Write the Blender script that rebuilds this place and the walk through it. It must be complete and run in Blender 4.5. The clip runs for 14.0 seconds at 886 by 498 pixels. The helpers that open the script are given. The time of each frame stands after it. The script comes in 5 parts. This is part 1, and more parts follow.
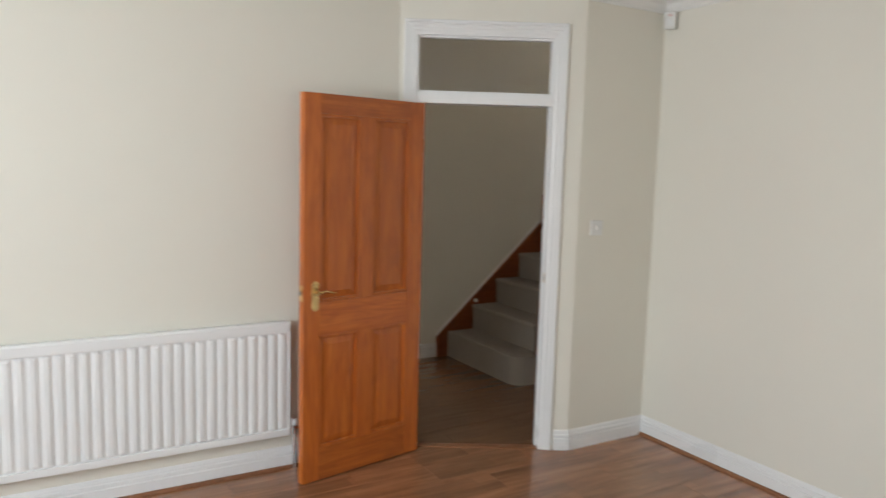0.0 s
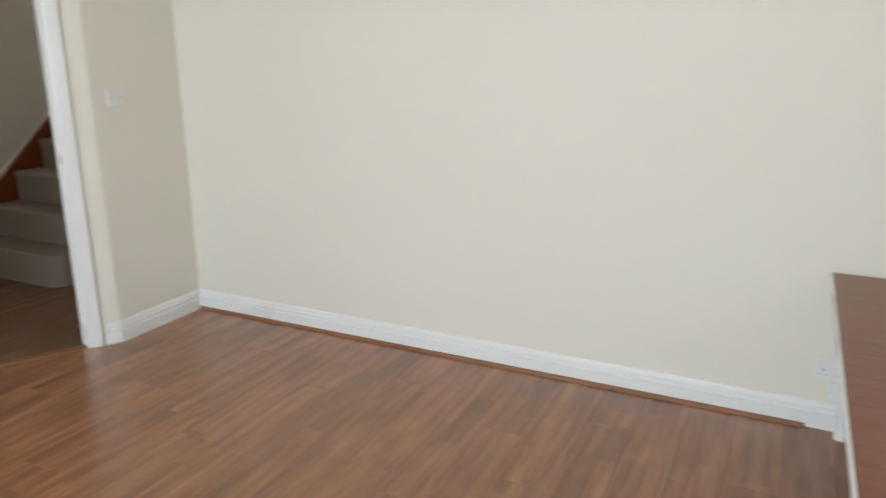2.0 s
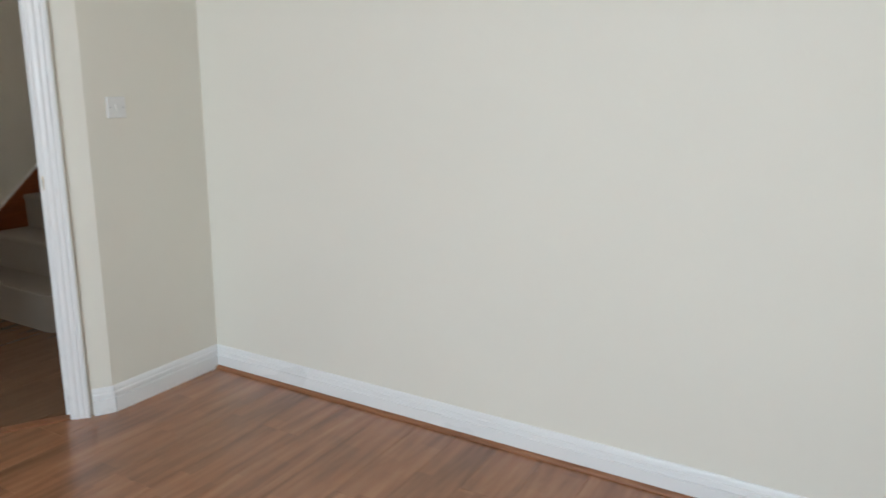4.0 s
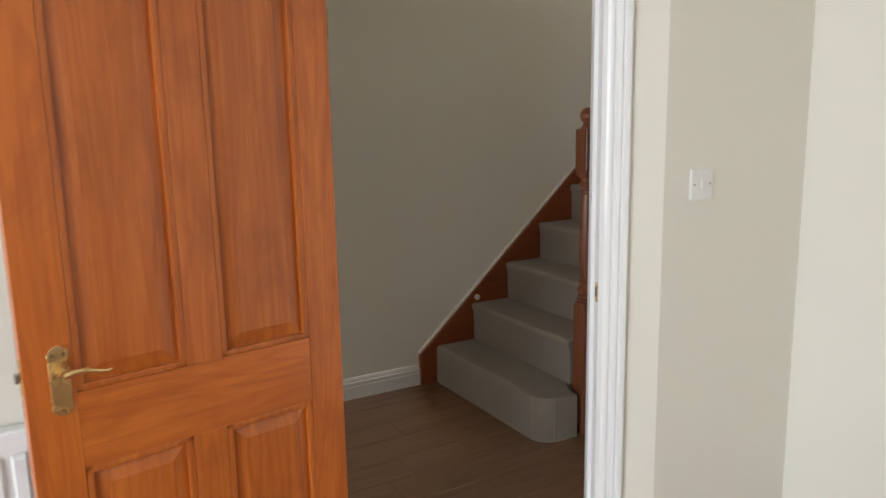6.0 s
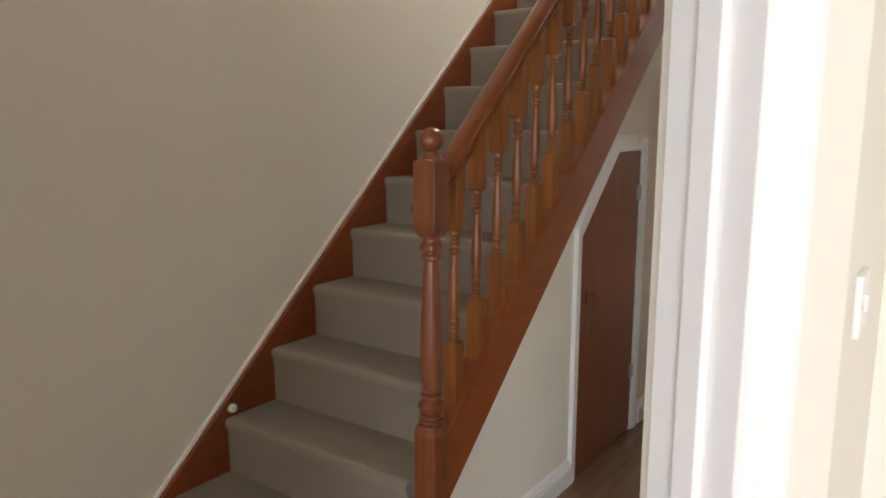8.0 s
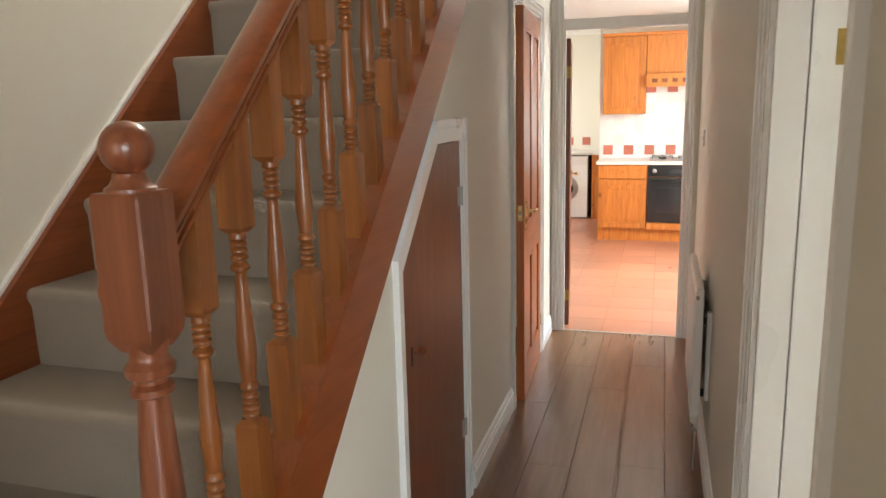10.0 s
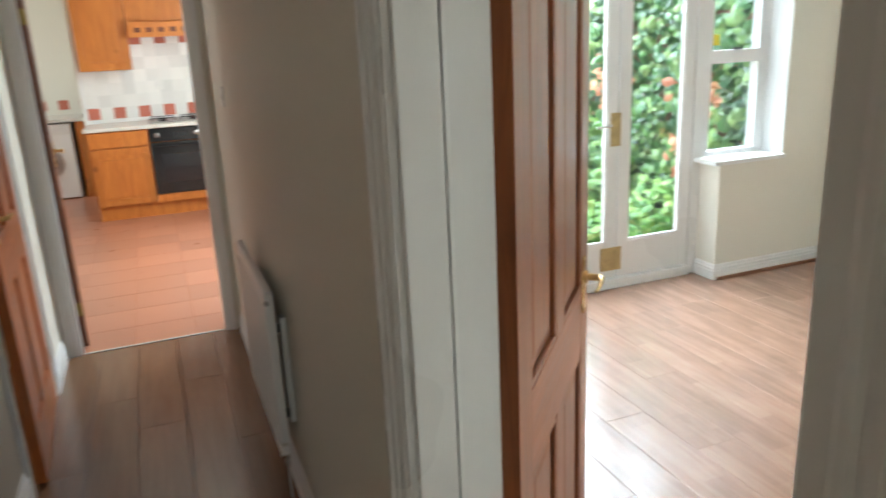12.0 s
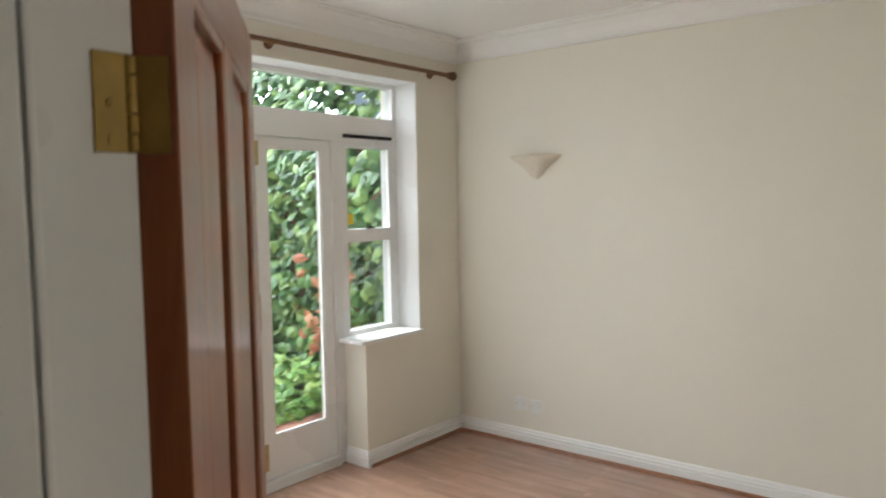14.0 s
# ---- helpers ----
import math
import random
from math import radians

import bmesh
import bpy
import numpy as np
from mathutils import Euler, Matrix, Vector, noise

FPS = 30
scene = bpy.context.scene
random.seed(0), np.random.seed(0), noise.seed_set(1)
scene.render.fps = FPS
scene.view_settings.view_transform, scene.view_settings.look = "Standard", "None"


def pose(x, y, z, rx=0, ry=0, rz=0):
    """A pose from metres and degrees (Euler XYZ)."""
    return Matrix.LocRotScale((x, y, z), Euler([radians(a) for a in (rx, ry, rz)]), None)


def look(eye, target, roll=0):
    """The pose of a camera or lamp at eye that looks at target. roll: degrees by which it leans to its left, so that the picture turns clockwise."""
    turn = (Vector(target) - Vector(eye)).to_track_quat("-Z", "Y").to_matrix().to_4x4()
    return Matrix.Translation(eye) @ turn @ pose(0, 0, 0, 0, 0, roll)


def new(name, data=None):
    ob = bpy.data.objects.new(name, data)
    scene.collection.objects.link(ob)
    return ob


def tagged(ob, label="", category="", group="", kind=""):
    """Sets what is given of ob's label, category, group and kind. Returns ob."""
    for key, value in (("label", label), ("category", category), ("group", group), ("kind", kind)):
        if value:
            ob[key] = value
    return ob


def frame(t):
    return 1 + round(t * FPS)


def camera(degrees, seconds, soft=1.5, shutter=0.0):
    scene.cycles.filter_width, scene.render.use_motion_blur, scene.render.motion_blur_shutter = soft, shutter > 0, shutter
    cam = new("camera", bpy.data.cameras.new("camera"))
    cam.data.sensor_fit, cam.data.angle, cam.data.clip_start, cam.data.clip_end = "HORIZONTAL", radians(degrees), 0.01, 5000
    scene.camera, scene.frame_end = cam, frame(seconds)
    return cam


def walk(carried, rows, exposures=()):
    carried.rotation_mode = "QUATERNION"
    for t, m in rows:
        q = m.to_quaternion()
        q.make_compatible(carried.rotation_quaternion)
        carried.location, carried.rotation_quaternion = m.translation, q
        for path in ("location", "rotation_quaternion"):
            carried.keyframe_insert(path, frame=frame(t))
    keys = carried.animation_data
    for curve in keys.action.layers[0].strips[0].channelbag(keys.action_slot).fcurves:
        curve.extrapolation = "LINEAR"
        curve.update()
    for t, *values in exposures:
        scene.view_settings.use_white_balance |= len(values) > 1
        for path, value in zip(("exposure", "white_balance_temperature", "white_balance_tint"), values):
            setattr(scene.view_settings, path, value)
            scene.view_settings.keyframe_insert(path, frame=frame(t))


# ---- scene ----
cam = camera(62.7, 14.0, shutter=0.4)
PATH = [
    (0, (5.357, -3.271, 1.674), (3.652, -2.252, 1.441), 1.6),
    (0.5, (5.398, -3.237, 1.654), (3.882, -1.966, 1.365), 0.8),
    (1, (5.404, -3.223, 1.643), (4.093, -1.762, 1.26), 0.4),
    (1.5, (5.405, -3.119, 1.613), (4.321, -1.508, 1.132), -0.2),
    (2, (5.424, -3.088, 1.583), (4.586, -1.354, 1.046), -0.1),
    (2.2, (5.402, -3.076, 1.586), (4.675, -1.298, 1.03), 0.4),
    (4.3, (4.749, -2.287, 1.459), (3.653, -0.668, 1.036), 0.9),
    (4.5, (4.629, -2.275, 1.462), (3.393, -0.755, 1.06), 0.8),
    (5, (4.294, -2.131, 1.491), (2.724, -0.943, 1.137), 0.5),
    (5.5, (3.909, -2.046, 1.491), (2.2, -1.064, 1.151), 0.6),
    (6, (3.597, -1.973, 1.521), (1.883, -1.005, 1.168), -1.1),
    (6.5, (3.253, -1.794, 1.48), (1.599, -0.75, 1.062), -2.4),
    (7, (2.897, -1.673, 1.502), (1.377, -0.454, 1.054), -1.7),
    (7.2, (2.751, -1.646, 1.519), (1.308, -0.329, 1.093), -1.2),
    (9.3, (1.812, -0.932, 1.586), (1.11, 0.915, 1.274), -0.9),
    (9.5, (1.776, -0.83, 1.564), (1.136, 1.035, 1.231), -1.4),
    (10, (1.696, -0.566, 1.568), (1.128, 1.312, 1.182), -1.4),
    (10.2, (1.672, -0.522, 1.564), (1.121, 1.359, 1.166), -1.8),
    (10.5, (1.629, -0.447, 1.566), (1.126, 1.443, 1.148), -2.2),
    (10.6, (1.636, -0.453, 1.582), (1.162, 1.441, 1.146), -1.1),
    (11, (1.503, -0.272, 1.601), (1.32, 1.667, 1.147), -4.5),
    (11.5, (1.527, -0.044, 1.567), (1.827, 1.866, 1.056), -4.5),
    (12, (1.598, 0.218, 1.562), (2.291, 2.011, 1.011), -2.7),
    (12.5, (1.616, 0.38, 1.556), (2.651, 2.006, 1.022), -1.9),
    (13, (1.643, 0.521, 1.545), (2.961, 1.959, 1.106), -1.1),
    (13.4, (1.705, 0.63, 1.518), (3.136, 1.999, 1.235), -0.6),
    (13.5, (1.724, 0.645, 1.521), (3.165, 2.011, 1.274), -0.4),
    (14, (1.785, 0.687, 1.594), (3.338, 1.939, 1.46), -1.0),
]
EXPOSURE = [(0.0, -0.48, 6420, 10), (1.0, -0.33, 6220, 8), (2.0, -0.22, 6230, 8), (4.3, -0.3, 5980, 8), (4.7, -0.27, 6000, 8), (5.5, -0.1, 6150, 9), (6.0, -0.02, 6300, 10), (6.5, 0.14, 6430, 12), (7.2, 0.26, 6430, 13),
            (9.3, 0.95, 6850, 12), (10.0, 0.95, 6500, 10), (11.0, 1.0, 6450, 11), (11.6, 0.62, 6200, 7), (12.0, 0.22, 5980, 4), (12.5, -0.2, 6250, 8), (13.0, -0.3, 6450, 11), (14.0, -0.56, 6580, 11)]
walk(cam, [(t, look(eye, target, roll)) for t, eye, target, roll in PATH], EXPOSURE)

# ---- world and light ----
world = bpy.data.worlds.new("sky")
scene.world = world
world.use_nodes = True
wn = world.node_tree
sky = wn.nodes.new("ShaderNodeTexSky")
sky.sky_type = "NISHITA"
sky.sun_disc = False
sky.sun_elevation, sky.sun_rotation = radians(48), radians(200)
wn.links.new(sky.outputs[0], wn.nodes["Background"].inputs[0])
wn.nodes["Background"].inputs[1].default_value = 0.13


def sun_lamp():
    data = bpy.data.lights.new("sun", "SUN")
    data.energy, data.angle, data.color = 1.3, radians(12), (1.0, 0.95, 0.88)
    ob = new("sun", data)
    az = radians(200)
    d = Vector((math.sin(az) * math.cos(radians(48)), math.cos(az) * math.cos(radians(48)), math.sin(radians(48))))
    ob.matrix_world = look(d * 30, (0, 0, 0))


def area_lamp(name, at, to, w, h, watts, color=(1, 1, 1)):
    data = bpy.data.lights.new(name, "AREA")
    data.shape, data.size, data.size_y, data.energy, data.color = "RECTANGLE", w, h, watts, color
    ob = new(name, data)
    ob.matrix_world = look(at, to)


sun_lamp()
area_lamp("bay_window_light", (4.2, -5.42, 1.65), (4.2, 0, 1.35), 2.5, 1.6, 168, (0.84, 0.93, 1.0))
# added lamp high over the garden, in place of bright sky
area_lamp("garden_door_light", (5.2, 7.6, 4.4), (4.0, 3.4, 0.4), 6.5, 5.5, 2200, (0.82, 0.93, 1.0))
area_lamp("side_window_light", (3.33, 3.97, 1.55), (4.3, 1.6, 1.2), 0.42, 1.45, 56, (0.95, 0.99, 1.0))
area_lamp("kitchen_window_light", (2.86, 6.2, 1.6), (0.4, 6.6, 1.0), 1.6, 1.2, 49, (1, 0.99, 0.95))
area_lamp("utility_window_light", (-1.10, 9.0, 1.6), (1.5, 8.6, 1.0), 1.0, 1.0, 18, (1, 0.99, 0.95))
area_lamp("front_door_light", (0.78, -4.92, 1.5), (0.78, 0, 1.2), 0.7, 1.4, 16, (1, 0.94, 0.82))
# added fill on a windowless landing wall, to brighten the stair wall
area_lamp("landing_window_light", (0.5, 4.32, 3.9), (0.5, 0, 1.4), 0.8, 1.0, 132, (1, 0.95, 0.86))


# ---- materials ----
def mat(name, rough=0.5, metal=0.0, spec=0.5):
    m = bpy.data.materials.new(name)
    m.use_nodes = True
    b = m.node_tree.nodes["Principled BSDF"]
    b.inputs["Roughness"].default_value = rough
    b.inputs["Metallic"].default_value = metal
    b.inputs["Specular IOR Level"].default_value = spec
    return m, m.node_tree, b


def node(nt, kind, **props):
    n = nt.nodes.new(kind)
    for k, v in props.items():
        if k == "operation":
            n.operation = v
        elif k == "blend":
            n.blend_type = v
        elif k == "dtype":
            n.data_type = v
    return n


def coords(nt, scale, space="Object", offset=False):
    tc = nt.nodes.new("ShaderNodeTexCoord")
    mp = nt.nodes.new("ShaderNodeMapping")
    mp.inputs["Scale"].default_value = scale
    src = tc.outputs[space]
    if offset:
        info = nt.nodes.new("ShaderNodeObjectInfo")
        mul = nt.nodes.new("ShaderNodeMath")
        mul.operation = "MULTIPLY"
        mul.inputs[1].default_value = 37.0
        nt.links.new(info.outputs["Random"], mul.inputs[0])
        nt.links.new(mul.outputs[0], mp.inputs["Location"])
    nt.links.new(src, mp.inputs["Vector"])
    return mp.outputs[0]


def noise_tex(nt, vec, scale, detail=4, rough=0.55, dist=0.0):
    n = nt.nodes.new("ShaderNodeTexNoise")
    n.inputs["Scale"].default_value = scale
    n.inputs["Detail"].default_value = detail
    n.inputs["Roughness"].default_value = rough
    n.inputs["Distortion"].default_value = dist
    nt.links.new(vec, n.inputs["Vector"])
    return n.outputs["Fac"]


def ramp(nt, fac, stops):
    r = nt.nodes.new("ShaderNodeValToRGB")
    while len(r.color_ramp.elements) < len(stops):
        r.color_ramp.elements.new(0.5)
    for e, (p, c) in zip(r.color_ramp.elements, stops):
        e.position, e.color = p, (*c, 1)
    nt.links.new(fac, r.inputs[0])
    return r.outputs[0]


def mix(nt, fac, a, b, blend="MIX"):
    n = nt.nodes.new("ShaderNodeMix")
    n.data_type, n.blend_type = "RGBA", blend
    for sock, v in ((n.inputs[0], fac), (n.inputs[6], a), (n.inputs[7], b)):
        if isinstance(v, (int, float)):
            sock.default_value = v
        elif isinstance(v, tuple):
            sock.default_value = (*v, 1)
        else:
            nt.links.new(v, sock)
    return n.outputs[2]


def bump(nt, b, height, strength, dist=0.002):
    n = nt.nodes.new("ShaderNodeBump")
    n.inputs["Strength"].default_value, n.inputs["Distance"].default_value = strength, dist
    nt.links.new(height, n.inputs["Height"])
    nt.links.new(n.outputs[0], b.inputs["Normal"])


def vary(nt, fac, lo, hi):
    n = nt.nodes.new("ShaderNodeMapRange")
    n.inputs["To Min"].default_value, n.inputs["To Max"].default_value = lo, hi
    nt.links.new(fac, n.inputs["Value"])
    return n.outputs[0]


def paint(name, color, rough=0.6, grain=90, strength=0.12, mottle=0.05, spec=0.4):
    m, nt, b = mat(name, rough, 0, spec)
    v = coords(nt, (1, 1, 1), "Object")
    big = noise_tex(nt, v, 0.9, 3)
    fine = noise_tex(nt, v, grain, 3)
    dark = tuple(c * (1 - mottle) for c in color)
    nt.links.new(mix(nt, big, dark, color), b.inputs["Base Color"])
    nt.links.new(vary(nt, big, rough - 0.05, rough + 0.08), b.inputs["Roughness"])
    if strength:
        bump(nt, b, fine, strength, 0.0015)
    return m


def wood(name, light, mid, dark, rough=0.35, axis="Z", scale=1.0, coat=0.0, spec=0.5, smudge=0.0, knots=0.0, figure=0.0):
    m, nt, b = mat(name, rough, 0, spec)
    s = {"Z": (14, 14, 1.1), "Y": (14, 1.1, 14), "X": (1.1, 14, 14)}[axis]
    v = coords(nt, tuple(c * scale for c in s), "Object", True)
    grain = noise_tex(nt, v, 1.6, 6, 0.6, 1.4)
    s2 = {"Z": (90, 90, 3), "Y": (90, 3, 90), "X": (3, 90, 90)}[axis]
    fib = noise_tex(nt, coords(nt, tuple(c * scale for c in s2), "Object", True), 1.0, 3, 0.6, 0.3)
    col = ramp(nt, grain, [(0.28, dark), (0.5, mid), (0.72, light)])
    col = mix(nt, 0.3, col, ramp(nt, fib, [(0.3, dark), (0.7, light)]))
    if figure:
        # long pointed growth rings of a flat-sawn board
        s4 = {"Z": (9, 9, 0.55), "Y": (9, 0.55, 9), "X": (0.55, 9, 9)}[axis]
        warp = noise_tex(nt, coords(nt, s4, "Object", True), 1.0, 2, 0.4, 0.3)
        mul = nt.nodes.new("ShaderNodeMath")
        mul.operation = "MULTIPLY"
        mul.inputs[1].default_value = 75.0
        nt.links.new(warp, mul.inputs[0])
        sn = nt.nodes.new("ShaderNodeMath")
        sn.operation = "SINE"
        nt.links.new(mul.outputs[0], sn.inputs[0])
        fac = ramp(nt, vary(nt, sn.outputs[0], 0.0, 1.0), [(0.45, (0, 0, 0)), (0.95, (figure, figure, figure))])
        col = mix(nt, fac, col, dark)
    if knots:
        vo = nt.nodes.new("ShaderNodeTexVoronoi")
        vo.inputs["Scale"].default_value = 4.5
        nt.links.new(coords(nt, {"Z": (1, 1, 0.7), "Y": (1, 0.7, 1), "X": (0.7, 1, 1)}[axis], "Object", True), vo.inputs["Vector"])
        fac = ramp(nt, vo.outputs["Distance"], [(0.05, (knots, knots, knots)), (0.12, (0, 0, 0))])
        col = mix(nt, fac, col, tuple(c * 0.35 for c in dark))
    if smudge:
        s3 = {"Z": (5, 5, 2.2), "Y": (5, 2.2, 5), "X": (2.2, 5, 5)}[axis]
        blot = noise_tex(nt, coords(nt, s3, "Object", True), 1.7, 5, 0.65, 0.6)
        fac = ramp(nt, blot, [(0.5, (0, 0, 0)), (0.68, (smudge, smudge, smudge))])
        col = mix(nt, fac, col, tuple(c * 0.72 for c in dark))
    info = nt.nodes.new("ShaderNodeObjectInfo")
    hsv = nt.nodes.new("ShaderNodeHueSaturation")
    nt.links.new(vary(nt, info.outputs["Random"], 0.86, 1.12), hsv.inputs["Value"])
    nt.links.new(col, hsv.inputs["Color"])
    nt.links.new(hsv.outputs[0], b.inputs["Base Color"])
    nt.links.new(vary(nt, fib, rough - 0.06, rough + 0.1), b.inputs["Roughness"])
    b.inputs["Coat Weight"].default_value = coat
    b.inputs["Coat Roughness"].default_value = 0.2
    bump(nt, b, fib, 0.12, 0.001)
    return m


def laminate(name, a, bcol, c, rough=0.3, strip=0.065, length=0.42, spec=0.5, blot=0.0, tone_amp=0.22, coat=0.5):
    m, nt, b = mat(name, rough, 0, 0.5)
    v = coords(nt, (1, 1, 1), "Object", True)
    sw = nt.nodes.new("ShaderNodeMapping")
    sw.inputs["Rotation"].default_value = (0, 0, radians(90))
    nt.links.new(v, sw.inputs["Vector"])
    br = nt.nodes.new("ShaderNodeTexBrick")
    br.inputs["Scale"].default_value = 1.0
    br.inputs["Brick Width"].default_value = length
    br.inputs["Row Height"].default_value = strip
    br.inputs["Mortar Size"].default_value = 0.0006
    br.inputs["Color1"].default_value = (0, 0, 0, 1)
    br.inputs["Color2"].default_value = (1, 1, 1, 1)
    br.inputs["Mortar"].default_value = (0.3, 0.3, 0.3, 1)
    br.offset = 0.37
    nt.links.new(sw.outputs[0], br.inputs["Vector"])
    grain = noise_tex(nt, coords(nt, (16, 1.3, 16), "Object", True), 1.5, 6, 0.62, 0.35)
    fig = noise_tex(nt, coords(nt, (4.2, 1.5, 3), "Object", True), 1.7, 5, 0.65, 0.25)
    col = ramp(nt, grain, [(0.3, c), (0.52, bcol), (0.75, a)])
    b.inputs["Specular IOR Level"].default_value = spec
    lo = nt.nodes.new("ShaderNodeHueSaturation")
    nt.links.new(col, lo.inputs["Color"])
    tone = nt.nodes.new("ShaderNodeMath")
    tone.operation = "MULTIPLY_ADD"
    nt.links.new(br.outputs["Color"], tone.inputs[0])
    tone.inputs[1].default_value = tone_amp
    nt.links.new(vary(nt, fig, 0.62 - 0.5 * blot, 1.1 + 0.4 * blot), tone.inputs[2])
    nt.links.new(tone.outputs[0], lo.inputs["Value"])
    nt.links.new(lo.outputs[0], b.inputs["Base Color"])
    b.inputs["Coat Weight"].default_value = coat
    b.inputs["Coat Roughness"].default_value = 0.25
    return m


def plain(name, color, rough=0.4, metal=0.0, spec=0.5, wear=0.06):
    m, nt, b = mat(name, rough, metal, spec)
    v = coords(nt, (1, 1, 1), "Object")
    f = noise_tex(nt, v, 22, 4)
    nt.links.new(mix(nt, f, tuple(c * (1 - wear * 2) for c in color), color), b.inputs["Base Color"])
    nt.links.new(vary(nt, f, max(0.03, rough - 0.07), rough + 0.07), b.inputs["Roughness"])
    return m


def glass(name, rough=0.0):
    m = bpy.data.materials.new(name)
    m.use_nodes = True
    b = m.node_tree.nodes["Principled BSDF"]
    b.inputs["Transmission Weight"].default_value = 1.0
    b.inputs["Roughness"].default_value = rough
    b.inputs["IOR"].default_value = 1.45
    return m


def carpet_mat():
    m, nt, b = mat("stair_carpet", 0.95, 0, 0.1)
    v = coords(nt, (1, 1, 1), "Object")
    ribs = nt.nodes.new("ShaderNodeTexWave")
    ribs.wave_type, ribs.bands_direction = "BANDS", "X"
    ribs.inputs["Scale"].default_value = 62
    ribs.inputs["Distortion"].default_value = 1.2
    ribs.inputs["Detail"].default_value = 2
    nt.links.new(v, ribs.inputs["Vector"])
    pile = noise_tex(nt, v, 150, 5, 0.8)
    big = noise_tex(nt, v, 7, 6, 0.7)
    col = mix(nt, pile, (0.20, 0.163, 0.128), (0.48, 0.40, 0.325))
    col = mix(nt, big, (0.285, 0.236, 0.187), col)
    col = mix(nt, vary(nt, ribs.outputs["Fac"], 0.0, 0.4), col, (0.17, 0.138, 0.108))
    nt.links.new(col, b.inputs["Base Color"])
    add = nt.nodes.new("ShaderNodeMath")
    nt.links.new(ribs.outputs["Fac"], add.inputs[0])
    nt.links.new(pile, add.inputs[1])
    bump(nt, b, add.outputs[0], 0.6, 0.003)
    b.inputs["Sheen Weight"].default_value = 0.15
    return m


def island_leaf(name, dark, mid, light, rough=0.35):
    m, nt, b = mat(name, rough, 0, 0.5)
    g = nt.nodes.new("ShaderNodeNewGeometry")
    col = ramp(nt, g.outputs["Random Per Island"], [(0.0, dark), (0.55, mid), (1.0, light)])
    nt.links.new(col, b.inputs["Base Color"])
    b.inputs["Subsurface Weight"].default_value = 0.0
    return m


def stone_tile(name, a, c, rough, relief=0.1):
    m, nt, b = mat(name, rough, 0, 0.5)
    v = coords(nt, (1, 1, 1), "Object", True)
    f = noise_tex(nt, v, 9, 5)
    info = nt.nodes.new("ShaderNodeObjectInfo")
    col = mix(nt, f, a, c)
    hsv = nt.nodes.new("ShaderNodeHueSaturation")
    nt.links.new(vary(nt, info.outputs["Random"], 0.9, 1.1), hsv.inputs["Value"])
    nt.links.new(col, hsv.inputs["Color"])
    nt.links.new(hsv.outputs[0], b.inputs["Base Color"])
    nt.links.new(vary(nt, f, rough - 0.03, rough + 0.05), b.inputs["Roughness"])
    if relief:
        bump(nt, b, f, relief, 0.001)
    return m


CREAM = paint("cream_wall_paint", (0.79, 0.755, 0.662), 0.55, 120, 0.06)
CEIL = paint("white_ceiling_paint", (0.84, 0.83, 0.80), 0.7)
GLOSS = paint("white_gloss_paint", (0.82, 0.815, 0.80), 0.27, 9, 0, 0.03, 0.5)
RADW = paint("white_radiator_enamel", (0.84, 0.835, 0.82), 0.32, 9, 0, 0.03, 0.5)
PINE_V = wood("stained_pine_upright", (0.575, 0.164, 0.024), (0.48, 0.12, 0.015), (0.335, 0.073, 0.009), 0.3, "Z", 1, 0.3, smudge=0.4, figure=0.35)
PINE_H = wood("stained_pine_level", (0.575, 0.164, 0.024), (0.48, 0.12, 0.015), (0.335, 0.073, 0.009), 0.3, "X", 1, 0.3, smudge=0.4, figure=0.35)
BROWN_V = wood("brown_stained_pine_upright", (0.36, 0.112, 0.034), (0.275, 0.078, 0.022), (0.175, 0.044, 0.012), 0.3, "Z", 1, 0.3, smudge=0.4, figure=0.35)
BROWN_H = wood("brown_stained_pine_level", (0.36, 0.112, 0.034), (0.275, 0.078, 0.022), (0.175, 0.044, 0.012), 0.3, "X", 1, 0.3, smudge=0.4, figure=0.35)
DARK_V = wood("dark_door_wood", (0.19, 0.052, 0.015), (0.145, 0.038, 0.010), (0.09, 0.022, 0.006), 0.38, "Z", 1, 0.1)
NEWEL = wood("newel_mahogany", (0.265, 0.082, 0.032), (0.205, 0.058, 0.021), (0.13, 0.034, 0.012), 0.32, "Z", 1.2, 0.3)
BAL = wood("baluster_wood", (0.33, 0.11, 0.02), (0.25, 0.077, 0.013), (0.15, 0.041, 0.008), 0.36, "Z", 0.8, 0.2)
STRING = wood("string_wood", (0.285, 0.074, 0.017), (0.235, 0.056, 0.012), (0.17, 0.037, 0.008), 0.32, "Y", 1, 0.3)
CABW = wood("kitchen_pine", (0.64, 0.25, 0.048), (0.54, 0.185, 0.03), (0.37, 0.10, 0.014), 0.4, "Z", 1, 0.1, smudge=0.2, knots=0.8, figure=0.4)
SIDEW = wood("sideboard_wood", (0.26, 0.085, 0.036), (0.21, 0.066, 0.027), (0.15, 0.042, 0.016), 0.33, "X", 1, 0.2)
FLOOR_L = laminate("living_laminate", (0.38, 0.178, 0.086), (0.30, 0.131, 0.06), (0.215, 0.089, 0.039), 0.26, 0.0965, 0.43, 0.5, 0.2, 0.3, 0.5)
FLOOR_D = laminate("dining_laminate", (0.385, 0.222, 0.155), (0.335, 0.186, 0.126), (0.265, 0.142, 0.092), 0.24, 0.0965, 0.42, 0.5, 0.15, 0.2, 0.8)
